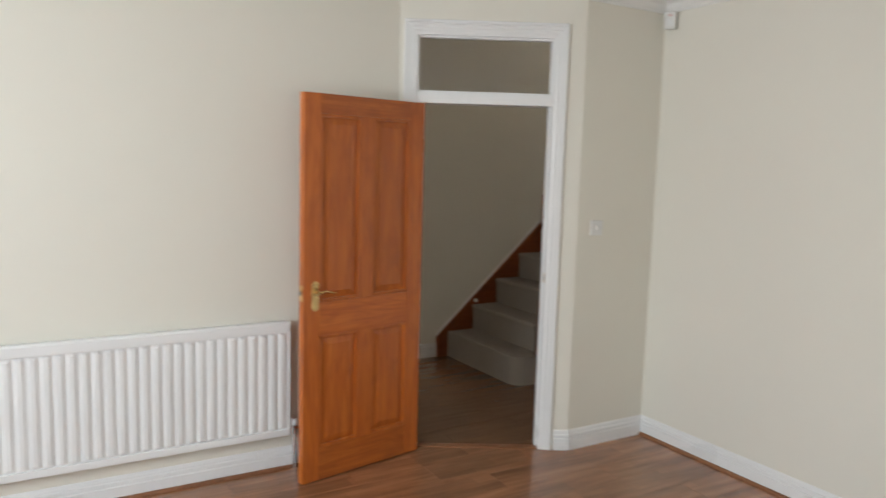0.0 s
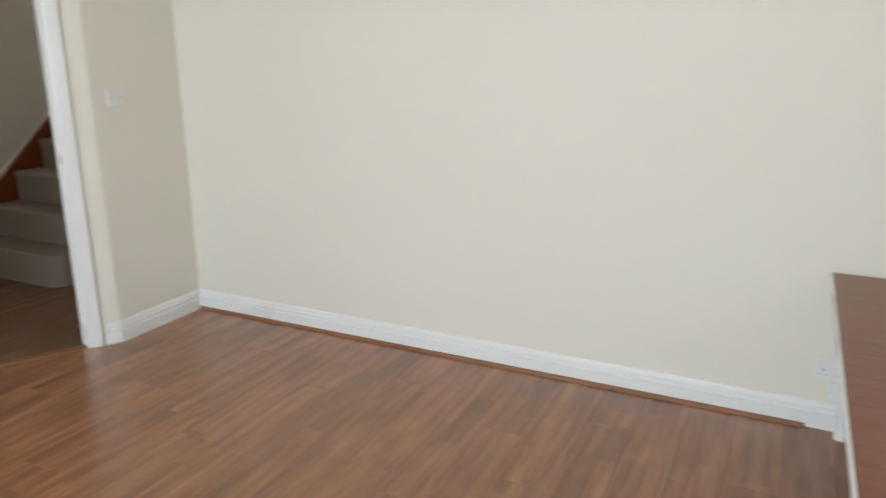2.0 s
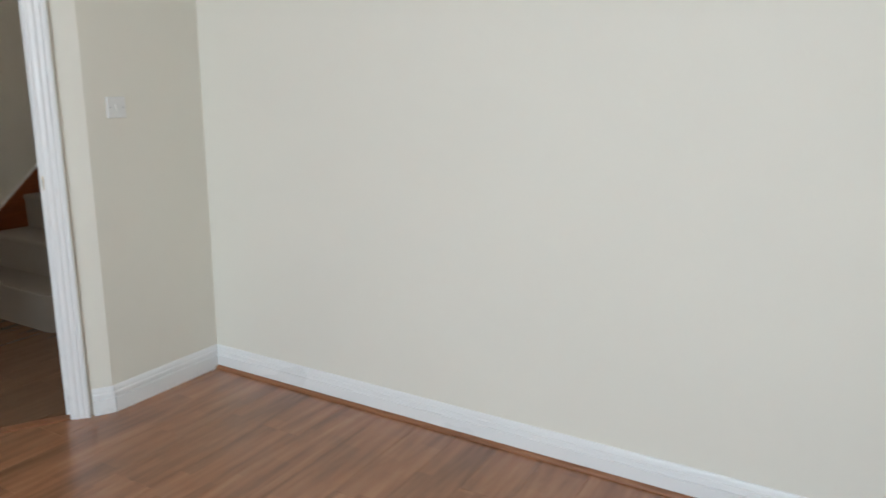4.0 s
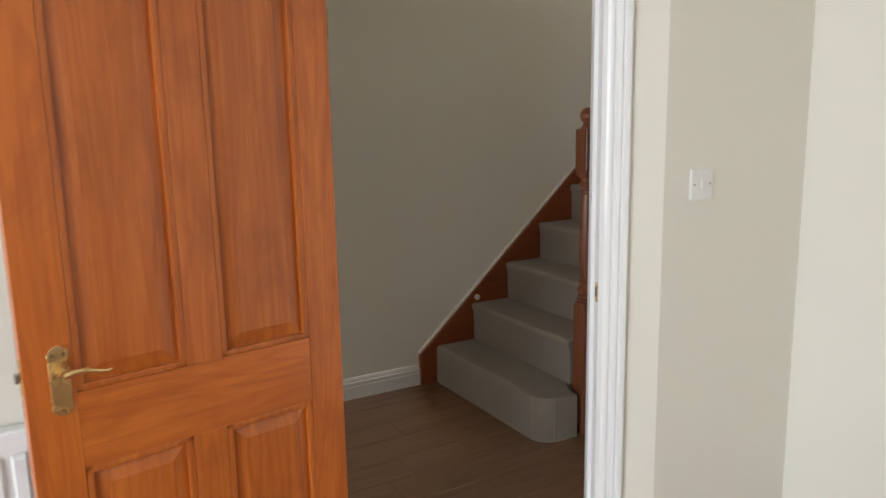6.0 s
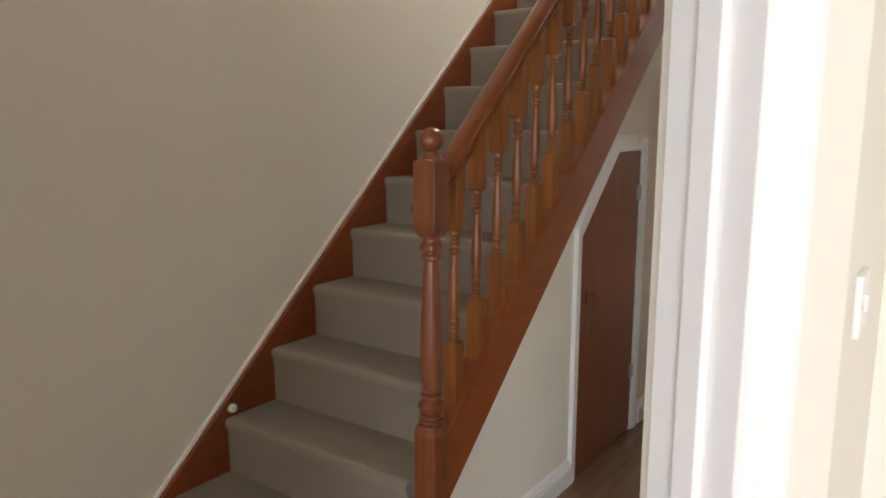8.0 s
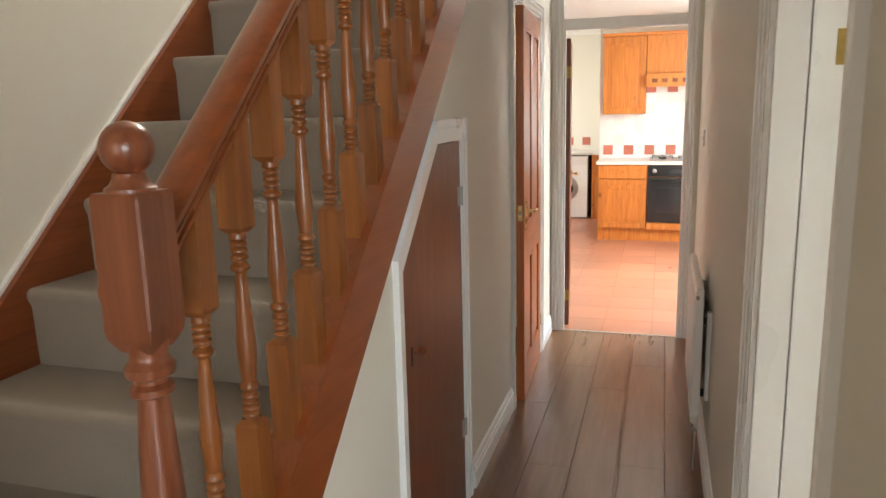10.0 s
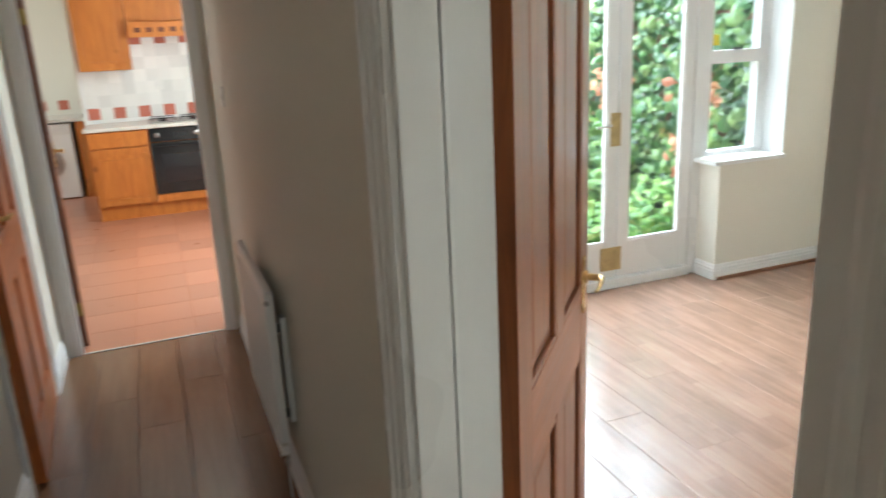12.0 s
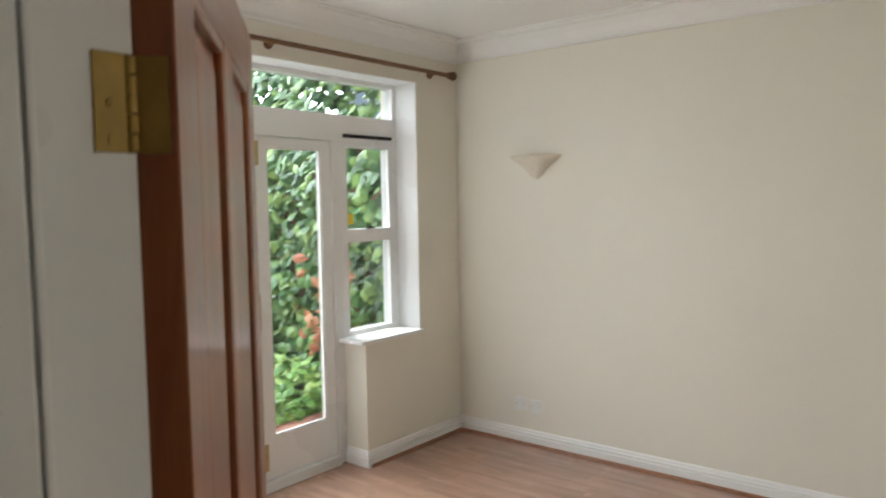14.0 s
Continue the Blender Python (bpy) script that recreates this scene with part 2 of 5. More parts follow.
FLOOR_H = laminate("hall_laminate", (0.235, 0.12, 0.062), (0.205, 0.101, 0.051), (0.17, 0.081, 0.039), 0.25, 0.193, 1.3, 1.0, -0.25, 0.1, 0.0)
BEAD = wood("floor_beading", (0.34, 0.15, 0.07), (0.26, 0.105, 0.045), (0.16, 0.06, 0.025), 0.4, "X")
CARPET = carpet_mat()
AGED = plain("aged_brass", (0.40, 0.27, 0.085), 0.36, 1.0, 0.5, 0.25)
BRASS = plain("polished_brass", (0.86, 0.64, 0.30), 0.27, 1.0, 0.5, 0.1)
PALEBR = plain("worn_pale_brass", (0.66, 0.50, 0.24), 0.45, 0.6, 0.5, 0.3)
STICKER = plain("yellow_sticker", (0.75, 0.58, 0.05), 0.5)
CHROME = plain("chrome_metal", (0.75, 0.75, 0.74), 0.15, 1.0)
STEEL = plain("dull_steel", (0.42, 0.41, 0.40), 0.35, 1.0)
PLASTIC = plain("white_plastic", (0.82, 0.81, 0.78), 0.3)
BLACK = plain("black_enamel", (0.012, 0.012, 0.013), 0.18)
OVENGL = plain("oven_glass", (0.02, 0.02, 0.022), 0.05)
# dark small fittings, and the shade inside latch and pin holes as colour
DARKGAP = plain("dark_holes_and_rubber", (0.02, 0.02, 0.02), 0.7)
WORKTOP = plain("pale_worktop", (0.74, 0.72, 0.66), 0.3)
TERRA = stone_tile("terracotta_tile", (0.41, 0.172, 0.1), (0.45, 0.196, 0.118), 0.28, 0)
GROUT = paint("floor_grout", (0.43, 0.19, 0.115), 0.8)
WTILE = stone_tile("white_wall_tile", (0.78, 0.77, 0.74), (0.84, 0.83, 0.80), 0.15)
RTILE = stone_tile("red_wall_tile", (0.48, 0.14, 0.095), (0.58, 0.20, 0.14), 0.2)
GLASS = glass("clear_glass")
BALLG = plain("cream_plaster_shade", (0.80, 0.74, 0.62), 0.6)
POLE = wood("curtain_pole_wood", (0.20, 0.095, 0.035), (0.15, 0.068, 0.024), (0.09, 0.04, 0.014), 0.4, "X")
IVY = island_leaf("ivy_leaf", (0.022, 0.085, 0.022), (0.08, 0.20, 0.05), (0.30, 0.45, 0.13))
BUSH = island_leaf("bush_leaf", (0.04, 0.12, 0.02), (0.10, 0.23, 0.04), (0.22, 0.36, 0.08), 0.45)
FERN = island_leaf("fern_leaf", (0.07, 0.19, 0.03), (0.16, 0.34, 0.06), (0.34, 0.48, 0.12), 0.5)
BRICK_GLIMPSE = island_leaf("brick_glimpse", (0.42, 0.13, 0.06), (0.55, 0.22, 0.10), (0.60, 0.30, 0.14), 0.6)
PETAL = island_leaf("red_petal", (0.45, 0.02, 0.012), (0.60, 0.05, 0.02), (0.68, 0.12, 0.04), 0.5)
BRICKM = paint("garden_brick", (0.50, 0.24, 0.165), 0.85, 30, 0.4, 0.3)
SOIL = paint("garden_grass_soil", (0.10, 0.16, 0.045), 0.95, 14, 0.8, 0.5)


# ---- geometry helpers ----
def mesh_of(bm, name, m, smooth=False):
    bmesh.ops.recalc_face_normals(bm, faces=bm.faces)
    me = bpy.data.meshes.new(name)
    bm.to_mesh(me)
    bm.free()
    me.materials.append(m)
    if smooth:
        for p in me.polygons:
            p.use_smooth = True
        me.set_sharp_from_angle(angle=radians(38))
    return me


def part(name, bm, material, parent, label="", smooth=False):
    ob = new(name, mesh_of(bm, name, material, smooth))
    ob.parent = parent
    return tagged(ob, label)


def thing(name, label, category, at=(0, 0, 0), turn=0, group="", kind=""):
    ob = new(name)
    ob.empty_display_size = 0.1
    ob.matrix_world = pose(*at, 0, 0, turn)
    return tagged(ob, label, category, group, kind)


def solid(name, bm, material, label, category, kind="", smooth=False, group=""):
    return tagged(new(name, mesh_of(bm, name, material, smooth)), label, category, group, kind)


def box(bm, x0, x1, y0, y1, z0, z1, bevel=0.0):
    r = bmesh.ops.create_cube(bm, size=1.0)
    for v in r["verts"]:
        v.co = Vector((x0 + (v.co.x + 0.5) * (x1 - x0), y0 + (v.co.y + 0.5) * (y1 - y0), z0 + (v.co.z + 0.5) * (z1 - z0)))
    if bevel:
        edges = list({e for v in r["verts"] for e in v.link_edges})
        bmesh.ops.bevel(bm, geom=edges, offset=bevel, segments=2, affect="EDGES", profile=0.6)
    return bm


def boxed(*dims, bevel=0.0):
    return box(bmesh.new(), *dims, bevel=bevel)


def prism(bm, pts, axis, a, b):
    """A polygon in the plane square to axis, drawn out from a to b."""
    def place(p, w):
        return {"x": (w, p[0], p[1]), "y": (p[0], w, p[1]), "z": (p[0], p[1], w)}[axis]
    lo = [bm.verts.new(place(p, a)) for p in pts]
    hi = [bm.verts.new(place(p, b)) for p in pts]
    n = len(pts)
    bm.faces.new(lo)
    bm.faces.new(hi[::-1])
    for i in range(n):
        bm.faces.new((lo[i], hi[i], hi[(i + 1) % n], lo[(i + 1) % n]))
    return bm


def run(bm, profile, a, b, out, lift=0.0, m0=0.0, m1=0.0):
    """A moulding: profile points (depth, height) carried from a to b, depth towards out; m0, m1: mitre per depth."""
    a, b, out = Vector((*a, lift)), Vector((*b, lift)), Vector((*out, 0)).normalized()
    d = (b - a).normalized()
    lo = [bm.verts.new(a + out * u + d * (u * m0) + Vector((0, 0, w))) for u, w in profile]
    hi = [bm.verts.new(b + out * u - d * (u * m1) + Vector((0, 0, w))) for u, w in profile]
    n = len(profile)
    bm.faces.new(lo)
    bm.faces.new(hi[::-1])
    for i in range(n):
        bm.faces.new((lo[i], hi[i], hi[(i + 1) % n], lo[(i + 1) % n]))
    return bm


def lathe(bm, profile, seg=20, at=(0, 0, 0)):
    rings = []
    for r, z in profile:
        rings.append([bm.verts.new((at[0] + r * math.cos(2 * math.pi * i / seg), at[1] + r * math.sin(2 * math.pi * i / seg), at[2] + z)) for i in range(seg)])
    for p, q in zip(rings, rings[1:]):
        for i in range(seg):
            bm.faces.new((p[i], p[(i + 1) % seg], q[(i + 1) % seg], q[i]))
    bm.faces.new(rings[0][::-1])
    bm.faces.new(rings[-1])
    return bm


def tube(bm, a, b, r, seg=12):
    a, b = Vector(a), Vector(b)
    q = (b - a).to_track_quat("Z", "Y").to_matrix()
    rings = [[bm.verts.new(p + q @ Vector((r * math.cos(2 * math.pi * i / seg), r * math.sin(2 * math.pi * i / seg), 0))) for i in range(seg)] for p in (a, b)]
    for i in range(seg):
        bm.faces.new((rings[0][i], rings[0][(i + 1) % seg], rings[1][(i + 1) % seg], rings[1][i]))
    bm.faces.new(rings[0][::-1])
    bm.faces.new(rings[1])
    return bm


# ---- plan ----
HALL_X0, HALL_X1 = 0.0, 1.92          # stair wall, passage wall
UND_X = 0.985                            # wall under the stairs
LIV_X0, LIV_X1, LIV_Y0, LIV_Y1 = 1.652, 6.45, -5.3, 0.145
SW_X = 2.165                           # wall with the light switch
DIN_X0, DIN_X1, DIN_Y0, DIN_Y1 = 2.08, 5.735, 0.27, 3.738
DOOR_Y0, DOOR_Y1 = 0.483, 1.237        # dining doorway
KIT_Y0, KIT_Y1 = 4.375, 8.42
KX, KY = -0.055, 0.04                   # kitchen fittings, moved as one
RISE, GOING, NOSE0 = 0.22, 0.2445, -0.015
DIAG_A, DIAG_B = Vector((2.165, -0.465)), Vector((1.655, -1.375))
DIAG_D = (DIAG_B - DIAG_A).normalized()
DIAG_N = Vector((DIAG_D.y, -DIAG_D.x))  # towards the hall
if DIAG_N.x > 0:
    DIAG_N = -DIAG_N


def nose(y):
    return RISE + (y - NOSE0) * RISE / GOING


def wall(name, boxes, material=CREAM, label="cream painted plaster wall", bevel=0.0):
    bm = bmesh.new()
    for b in boxes:
        box(bm, *b)
    return solid(name, bm, material, label, "wall", "structure")


def floor_and_ceilings():
    sub = [("floor_living", (1.5, 6.45, -5.3, 0.2)), ("floor_hall", (0.0, 1.5, -5.0, 4.39)), ("floor_dining", (2.0, 5.73, 0.2, 3.93)), ("floor_kitchen", (-1.0, 3.0, 4.39, 10.3)), ("floor_passage", (1.5, 2.0, 0.2, 4.39))]
    for n, (a, b, c, d) in sub:
        solid(n, boxed(a + 0.001, b - 0.001, c + 0.001, d - 0.001, -0.12, -0.0018 if n == "floor_kitchen" else -0.012), GROUT, "plain bedding layer beneath the floor covering", "floor", "structure")
    solid("ceiling_living", boxed(1.3, 6.6, -5.5, 0.145, 2.68, 2.78), CEIL, "white painted plaster ceiling", "ceiling", "structure")
    solid("ceiling_dining", boxed(2.05, 5.9, 0.15, 4.05, 2.64, 2.74), CEIL, "white painted plaster ceiling", "ceiling", "structure")
    solid("ceiling_hall", boxed(1.0, 2.0, -1.0, 4.33, 2.62, 2.72), CEIL, "white painted plaster ceiling", "ceiling", "structure")
    solid("ceiling_entry", boxed(-0.1, 1.9, -5.0, -1.0, 2.62, 2.72), CEIL, "white painted plaster ceiling", "ceiling", "structure")
    solid("ceiling_landing", boxed(-0.15, 1.2, -1.2, 4.5, 5.0, 5.1), CEIL, "white painted plaster ceiling", "ceiling", "structure")
    solid("ceiling_kitchen", boxed(-1.2, 3.2, 4.4, 10.6, 2.5, 2.6), CEIL, "white painted plaster ceiling", "ceiling", "structure")


def walls():
    wall("wall_stair_side", [(-0.15, 0.0, -5.0, 4.45, -0.1, 5.0)])
    wall("wall_entry_end", [(0.0, 0.3, -5.15, -5.0, 0, 2.62), (1.25, 1.655, -5.15, -5.0, 0, 2.62), (0.3, 1.25, -5.15, -5.0, 2.3, 2.62), (0.3, 1.25, -5.15, -5.0, 0, 0.7)])
    wall("wall_radiator", [(1.505, LIV_X0, -5.3, -1.375, 0, 2.68)])
    # diagonal wall over the doorway and beside it
    bm = bmesh.new()
    th = 0.13
    def slab(s0, s1, z0, z1):
        p = [DIAG_A + DIAG_D * s0, DIAG_A + DIAG_D * s1, DIAG_A + DIAG_D * s1 + DIAG_N * th, DIAG_A + DIAG_D * s0 + DIAG_N * th]
        prism(bm, [tuple(q) for q in p], "z", z0, z1)
    L = (DIAG_B - DIAG_A).length
    slab(0.0, 0.147, 0, 2.68)
    slab(0.97, L, 0, 2.68)
    slab(0.147, 0.97, 2.415, 2.68)
    solid("wall_diagonal", bm, CREAM, "cream painted wall set across the corner", "wall", "structure")
    wall("wall_switch", [(HALL_X1, SW_X, -0.465, 0.145, 0, 2.68)])
    wall("wall_partition", [(SW_X, 6.6, 0.145, DIN_Y0, 0, 2.68)])
    wall("wall_living_party", [(LIV_X1, 6.6, -5.3, 0.145, 0, 2.68)])
    wall("wall_living_front", [(1.505, 2.9, -5.45, -5.3, 0, 2.68), (5.5, 6.6, -5.45, -5.3, 0, 2.68), (2.9, 5.5, -5.45, -5.3, 2.5, 2.68), (2.9, 5.5, -5.45, -5.3, 0, 0.8)])
    wall("wall_passage", [(HALL_X1, DIN_X0, 0.145, DOOR_Y0 - 0.03, 0, 2.62), (HALL_X1, DIN_X0, DOOR_Y1 + 0.03, KIT_Y0, 0, 2.62), (HALL_X1, DIN_X0, DOOR_Y0 - 0.03, DOOR_Y1 + 0.03, 1.94, 2.62)])
    wall("wall_dining_party", [(DIN_X1, DIN_X1 + 0.2, 0.15, 4.05, 0, 2.7)])
    # garden wall: the opening steps down from window height to the floor for the doors
    wall("wall_garden", [(DIN_X0, 3.07, DIN_Y1, 4.05, 0, 2.7), (5.323, DIN_X1, DIN_Y1, 4.05, 0, 2.7), (3.07, 5.323, DIN_Y1, 4.05, 2.342, 2.7),
                         (3.07, 3.575, DIN_Y1, 4.05, 0, 0.742), (4.82, 5.323, DIN_Y1, 4.05, 0, 0.742)])
    # kitchen doorway wall, with a light over the door
    wall("wall_kitchen_door", [(0.0, 1.03, KIT_Y0, 4.46, 0, 2.62), (1.885, 3.0, KIT_Y0, 4.46, 0, 2.62), (1.03, 1.885, KIT_Y0, 4.46, 2.5, 2.62)])
    wall("wall_landing_end", [(0.0, 1.15, 4.33, 4.45, 2.72, 5.0)])
    wall("wall_landing_side", [(1.0, 1.15, -1.2, 4.33, 2.72, 5.0)])
    wall("wall_landing_front", [(-0.15, 1.15, -1.2, -1.05, 2.72, 5.0)])
    wall("wall_kitchen_cooker", [(1.02 + KX, 3.0, KIT_Y1 + KY, KIT_Y1 + KY + 0.12, 0, 2.5)])
    wall("wall_kitchen_right", [(2.9, 3.05, 4.43, 5.3, 0, 2.5), (2.9, 3.05, 7.1, KIT_Y1 + KY, 0, 2.5), (2.9, 3.05, 5.3, 7.1, 0, 0.95), (2.9, 3.05, 5.3, 7.1, 2.25, 2.5)])
    wall("wall_kitchen_left", [(-1.15, -1.0, 4.43, 8.4, 0, 2.5), (-1.15, -1.0, 9.6, 10.5, 0, 2.5), (-1.15, -1.0, 8.4, 9.6, 0, 1.0), (-1.15, -1.0, 8.4, 9.6, 2.2, 2.5)])
    wall("wall_utility_end", [(-1.0, 1.2, 10.2, 10.35, 0, 2.5)])
    wall("wall_utility_side", [(1.02 + KX, 1.14, KIT_Y1 + KY + 0.12, 10.2, 0, 2.5)])
    # wall under the stairs, cut by two doorways
    bm = bmesh.new()
    def under(y):
        return min(nose(y) - 0.215, 2.62)
    def piece(pts):
        prism(bm, pts, "x", UND_X - 0.07, UND_X - 0.004)
    yt = NOSE0 + (2.62 + 0.215 - RISE) * GOING / RISE
    piece([(0.31, 0), (1.335, 0), (1.335, under(1.335)), (0.31, under(0.31))])
    piece([(1.335, 1.14), (1.72, 1.475), (1.72, under(1.72)), (1.335, under(1.335))])
    piece([(1.72, 1.475), (2.05, 1.475), (2.05, under(2.05)), (1.72, under(1.72))])
    piece([(2.05, 0), (3.03, 0), (3.03, 2.62), (yt, 2.62), (2.05, under(2.05))])
    piece([(3.03, 2.08), (3.88, 2.08), (3.88, 2.62), (3.03, 2.62)])
    piece([(3.88, 0), (KIT_Y0, 0), (KIT_Y0, 2.62), (3.88, 2.62)])
    solid("wall_under_stairs", bm, CREAM, "cream painted wall below the sloping stair string", "wall", "structure")


SKIRT = [(0, 0), (0.018, 0), (0.018, 0.068), (0.0115, 0.071), (0.0115, 0.078), (0.0175, 0.081), (0.0165, 0.093), (0.0105, 0.097), (0.0105, 0.103), (0.0085, 0.111), (0.005, 0.118), (0, 0.12)]


def skirting(a, b, out, m0=0.0, m1=0.0, scale=1.0):
    bm = run(bmesh.new(), [(u, w * scale) for u, w in SKIRT], a, b, out, 0.0, m0, m1)
    solid("baseboard", bm, GLOSS, "white gloss moulded skirting board along the wall", "skirting", "structure")


def beading(a, b, out):
    prof = [(0, 0), (0.016, 0), (0.015, 0.006), (0.011, 0.012), (0.005, 0.016), (0, 0.017)]
    bm = run(bmesh.new(), prof, a, b, out)
    solid("trim", bm, BEAD, "brown wooden beading along the floor edge", "trim", "structure")


def skirtings():
    A, B = DIAG_A, DIAG_B
    ca, cb = A + DIAG_D * 0.085, A + DIAG_D * 1.04
    skirting((SW_X, 0.145), (SW_X, -0.465), (1, 0), 1, 0)
    skirting(tuple(A), tuple(ca), tuple(-DIAG_N), -0.3, 0)
    skirting((SW_X, 0.145), (LIV_X1, 0.145), (0, -1), 1, 0)
    skirting((LIV_X0, -1.37), (LIV_X0, -5.3), (1, 0))
    skirting((LIV_X1, 0.145), (LIV_X1, -5.3), (-1, 0))
    beading((SW_X + 0.018, 0.127), (5.6, 0.127), (0, -1))
    beading((LIV_X0 + 0.018, -1.42), (LIV_X0 + 0.018, -5.2), (1, 0))
    skirting((0, -0.12), (0, -5.0), (1, 0))
    skirting((HALL_X1, 4.30), (HALL_X1, DOOR_Y1 + 0.09), (-1, 0))
    skirting((HALL_X1, DOOR_Y0 - 0.09), (HALL_X1, -0.39), (-1, 0))
    skirting((UND_X - 0.004, 0.31), (UND_X - 0.004, 1.30), (1, 0))
    skirting((UND_X - 0.004, 2.13), (UND_X - 0.004, 2.965), (1, 0))
    skirting((UND_X - 0.004, 3.95), (UND_X - 0.004, 4.33), (1, 0))
    skirting((DIN_X1, DIN_Y1), (DIN_X1, DIN_Y0), (-1, 0), 1, 1, 0.82)
    skirting((DIN_X1, DIN_Y1), (4.82, DIN_Y1), (0, -1), 1, -1, 0.82)
    skirting((4.82, DIN_Y1), (4.82, 3.912), (-1, 0), -1, 0, 0.82)
    skirting((3.575, DIN_Y1), (DIN_X0, DIN_Y1), (0, -1), 0, 0, 0.82)
    skirting((DIN_X0, DOOR_Y1 + 0.1), (DIN_X0, DIN_Y1), (1, 0), 0, 0, 0.82)
    beading((DIN_X1 - 0.018, DIN_Y1), (DIN_X1 - 0.018, DIN_Y0), (-1, 0))
    beading((DIN_X1 - 0.02, DIN_Y1 - 0.018), (4.83, DIN_Y1 - 0.018), (0, -1))
    # coving
    cove = [(0.0, -0.13), (0.012, -0.13), (0.016, -0.115), (0.03, -0.10), (0.05, -0.062), (0.082, -0.034), (0.105, -0.024), (0.11, -0.01), (0.125, -0.008), (0.125, 0.0), (0, 0)]
    for a, b, out in (((DIN_X1, DIN_Y0), (DIN_X1, DIN_Y1), (-1, 0)), ((DIN_X0, DIN_Y1), (DIN_X1, DIN_Y1), (0, -1)), ((DIN_X0, DIN_Y0), (DIN_X0, DIN_Y1), (1, 0)), ((DIN_X0, DIN_Y0), (DIN_X1, DIN_Y0), (0, 1))):
        bm = run(bmesh.new(), cove, a, b, out, 2.64, 1, 1)
        solid("trim", bm, CEIL, "white moulded plaster coving under the ceiling", "coving", "structure")
    cove2 = [(u * 0.8, w * 0.62) for u, w in cove]
    for a, b, out in (((SW_X, 0.145), (LIV_X1, 0.145), (0, -1)), ((SW_X, -0.465), (SW_X, 0.145), (1, 0))):
        bm = run(bmesh.new(), cove2, a, b, out, 2.68, 1 if out == (0, -1) else 0, 0)
        solid("trim", bm, CEIL, "white moulded plaster coving under the ceiling", "coving", "structure")


# ---- doors ----
def raised_panel(bm, x0, x1, z0, z1, t):
    """A fielded panel, with a moulding round it, on both faces."""
    box(bm, x0 - 0.004, x1 + 0.004, -0.006, 0.006, z0 - 0.004, z1 + 0.004)
    for s in (1, -1):
        o = [(x0 + 0.02, z0 + 0.02), (x1 - 0.02, z0 + 0.02), (x1 - 0.02, z1 - 0.02), (x0 + 0.02, z1 - 0.02)]
        i = [(x0 + 0.052, z0 + 0.052), (x1 - 0.052, z0 + 0.052), (x1 - 0.052, z1 - 0.052), (x0 + 0.052, z1 - 0.052)]
        vo = [bm.verts.new((x, s * 0.0062, z)) for x, z in o]
        vi = [bm.verts.new((x, s * (t / 2 - 0.006), z)) for x, z in i]
        bm.faces.new(vi)
        for k in range(4):
            bm.faces.new((vo[k], vo[(k + 1) % 4], vi[(k + 1) % 4], vi[k]))
        # bolection beads
        for a, b, c, d in ((x0, x0 + 0.016, z0, z1), (x1 - 0.016, x1, z0, z1), (x0, x1, z0, z0 + 0.016), (x0, x1, z1 - 0.016, z1)):
            y0, y1 = sorted((s * 0.004, s * (t / 2 - 0.001)))
            box(bm, a, b, y0, y1, c, d, bevel=0.004)
    return bm


def lever_handle(parent, x, z, t, side, mirror=1, keyhole=True):
    """Brass lever on a shaped back plate, on the face with normal side * y."""
    y = side * t / 2
    bm = bmesh.new()
    half = [(0.0, 0.078), (0.008, 0.076), (0.014, 0.071), (0.0165, 0.066), (0.0205, 0.063), (0.0215, 0.056), (0.0195, 0.050), (0.0175, 0.046), (0.0205, 0.041)]
    ring = half + [(u, -v) for u, v in half[::-1]] + [(-u, -v) for u, v in half[1:]] + [(-u, v) for u, v in half[:0:-1]]
    prism(bm, [(x + u, z - 0.022 + v) for u, v in ring], "y", y, y + side * 0.005)
    bmesh.ops.bevel(bm, geom=[e for e in bm.edges if abs(e.verts[0].co.y - e.verts[1].co.y) < 1e-5 and abs(e.verts[0].co.y - y) > 0.002], offset=0.0012, segments=1, affect="EDGES")
    h = part("handle", bm, BRASS, parent, "polished brass lever handle on a scrolled plate")
    bm = bmesh.new()
    tube(bm, (x, y + side * 0.004, z), (x, y + side * 0.012, z), 0.0165, 18)
    tube(bm, (x, y + side * 0.012, z), (x, y + side * 0.046, z), 0.009)
    steps = 10
    for k in range(steps):
        u0, u1 = k / steps, (k + 1) / steps
        f = lambda u: (x + mirror * (0.0 + 0.092 * u), y + side * (0.046 + 0.006 * math.sin(u * 3.1)), z + 0.006 * math.sin(u * 5))
        tube(bm, f(u0), f(u1), 0.0078 - 0.0042 * u0, 10)
    part("lever", bm, BRASS, h, "curved brass lever", True)
    for u, v in ((-0.011, 0.036), (0.011, 0.036), (0.0, -0.086)):
        part("screw", tube(bmesh.new(), (x + u, y + side * 0.0045, z + v), (x + u, y + side * 0.0062, z + v), 0.0036, 10), AGED, h)


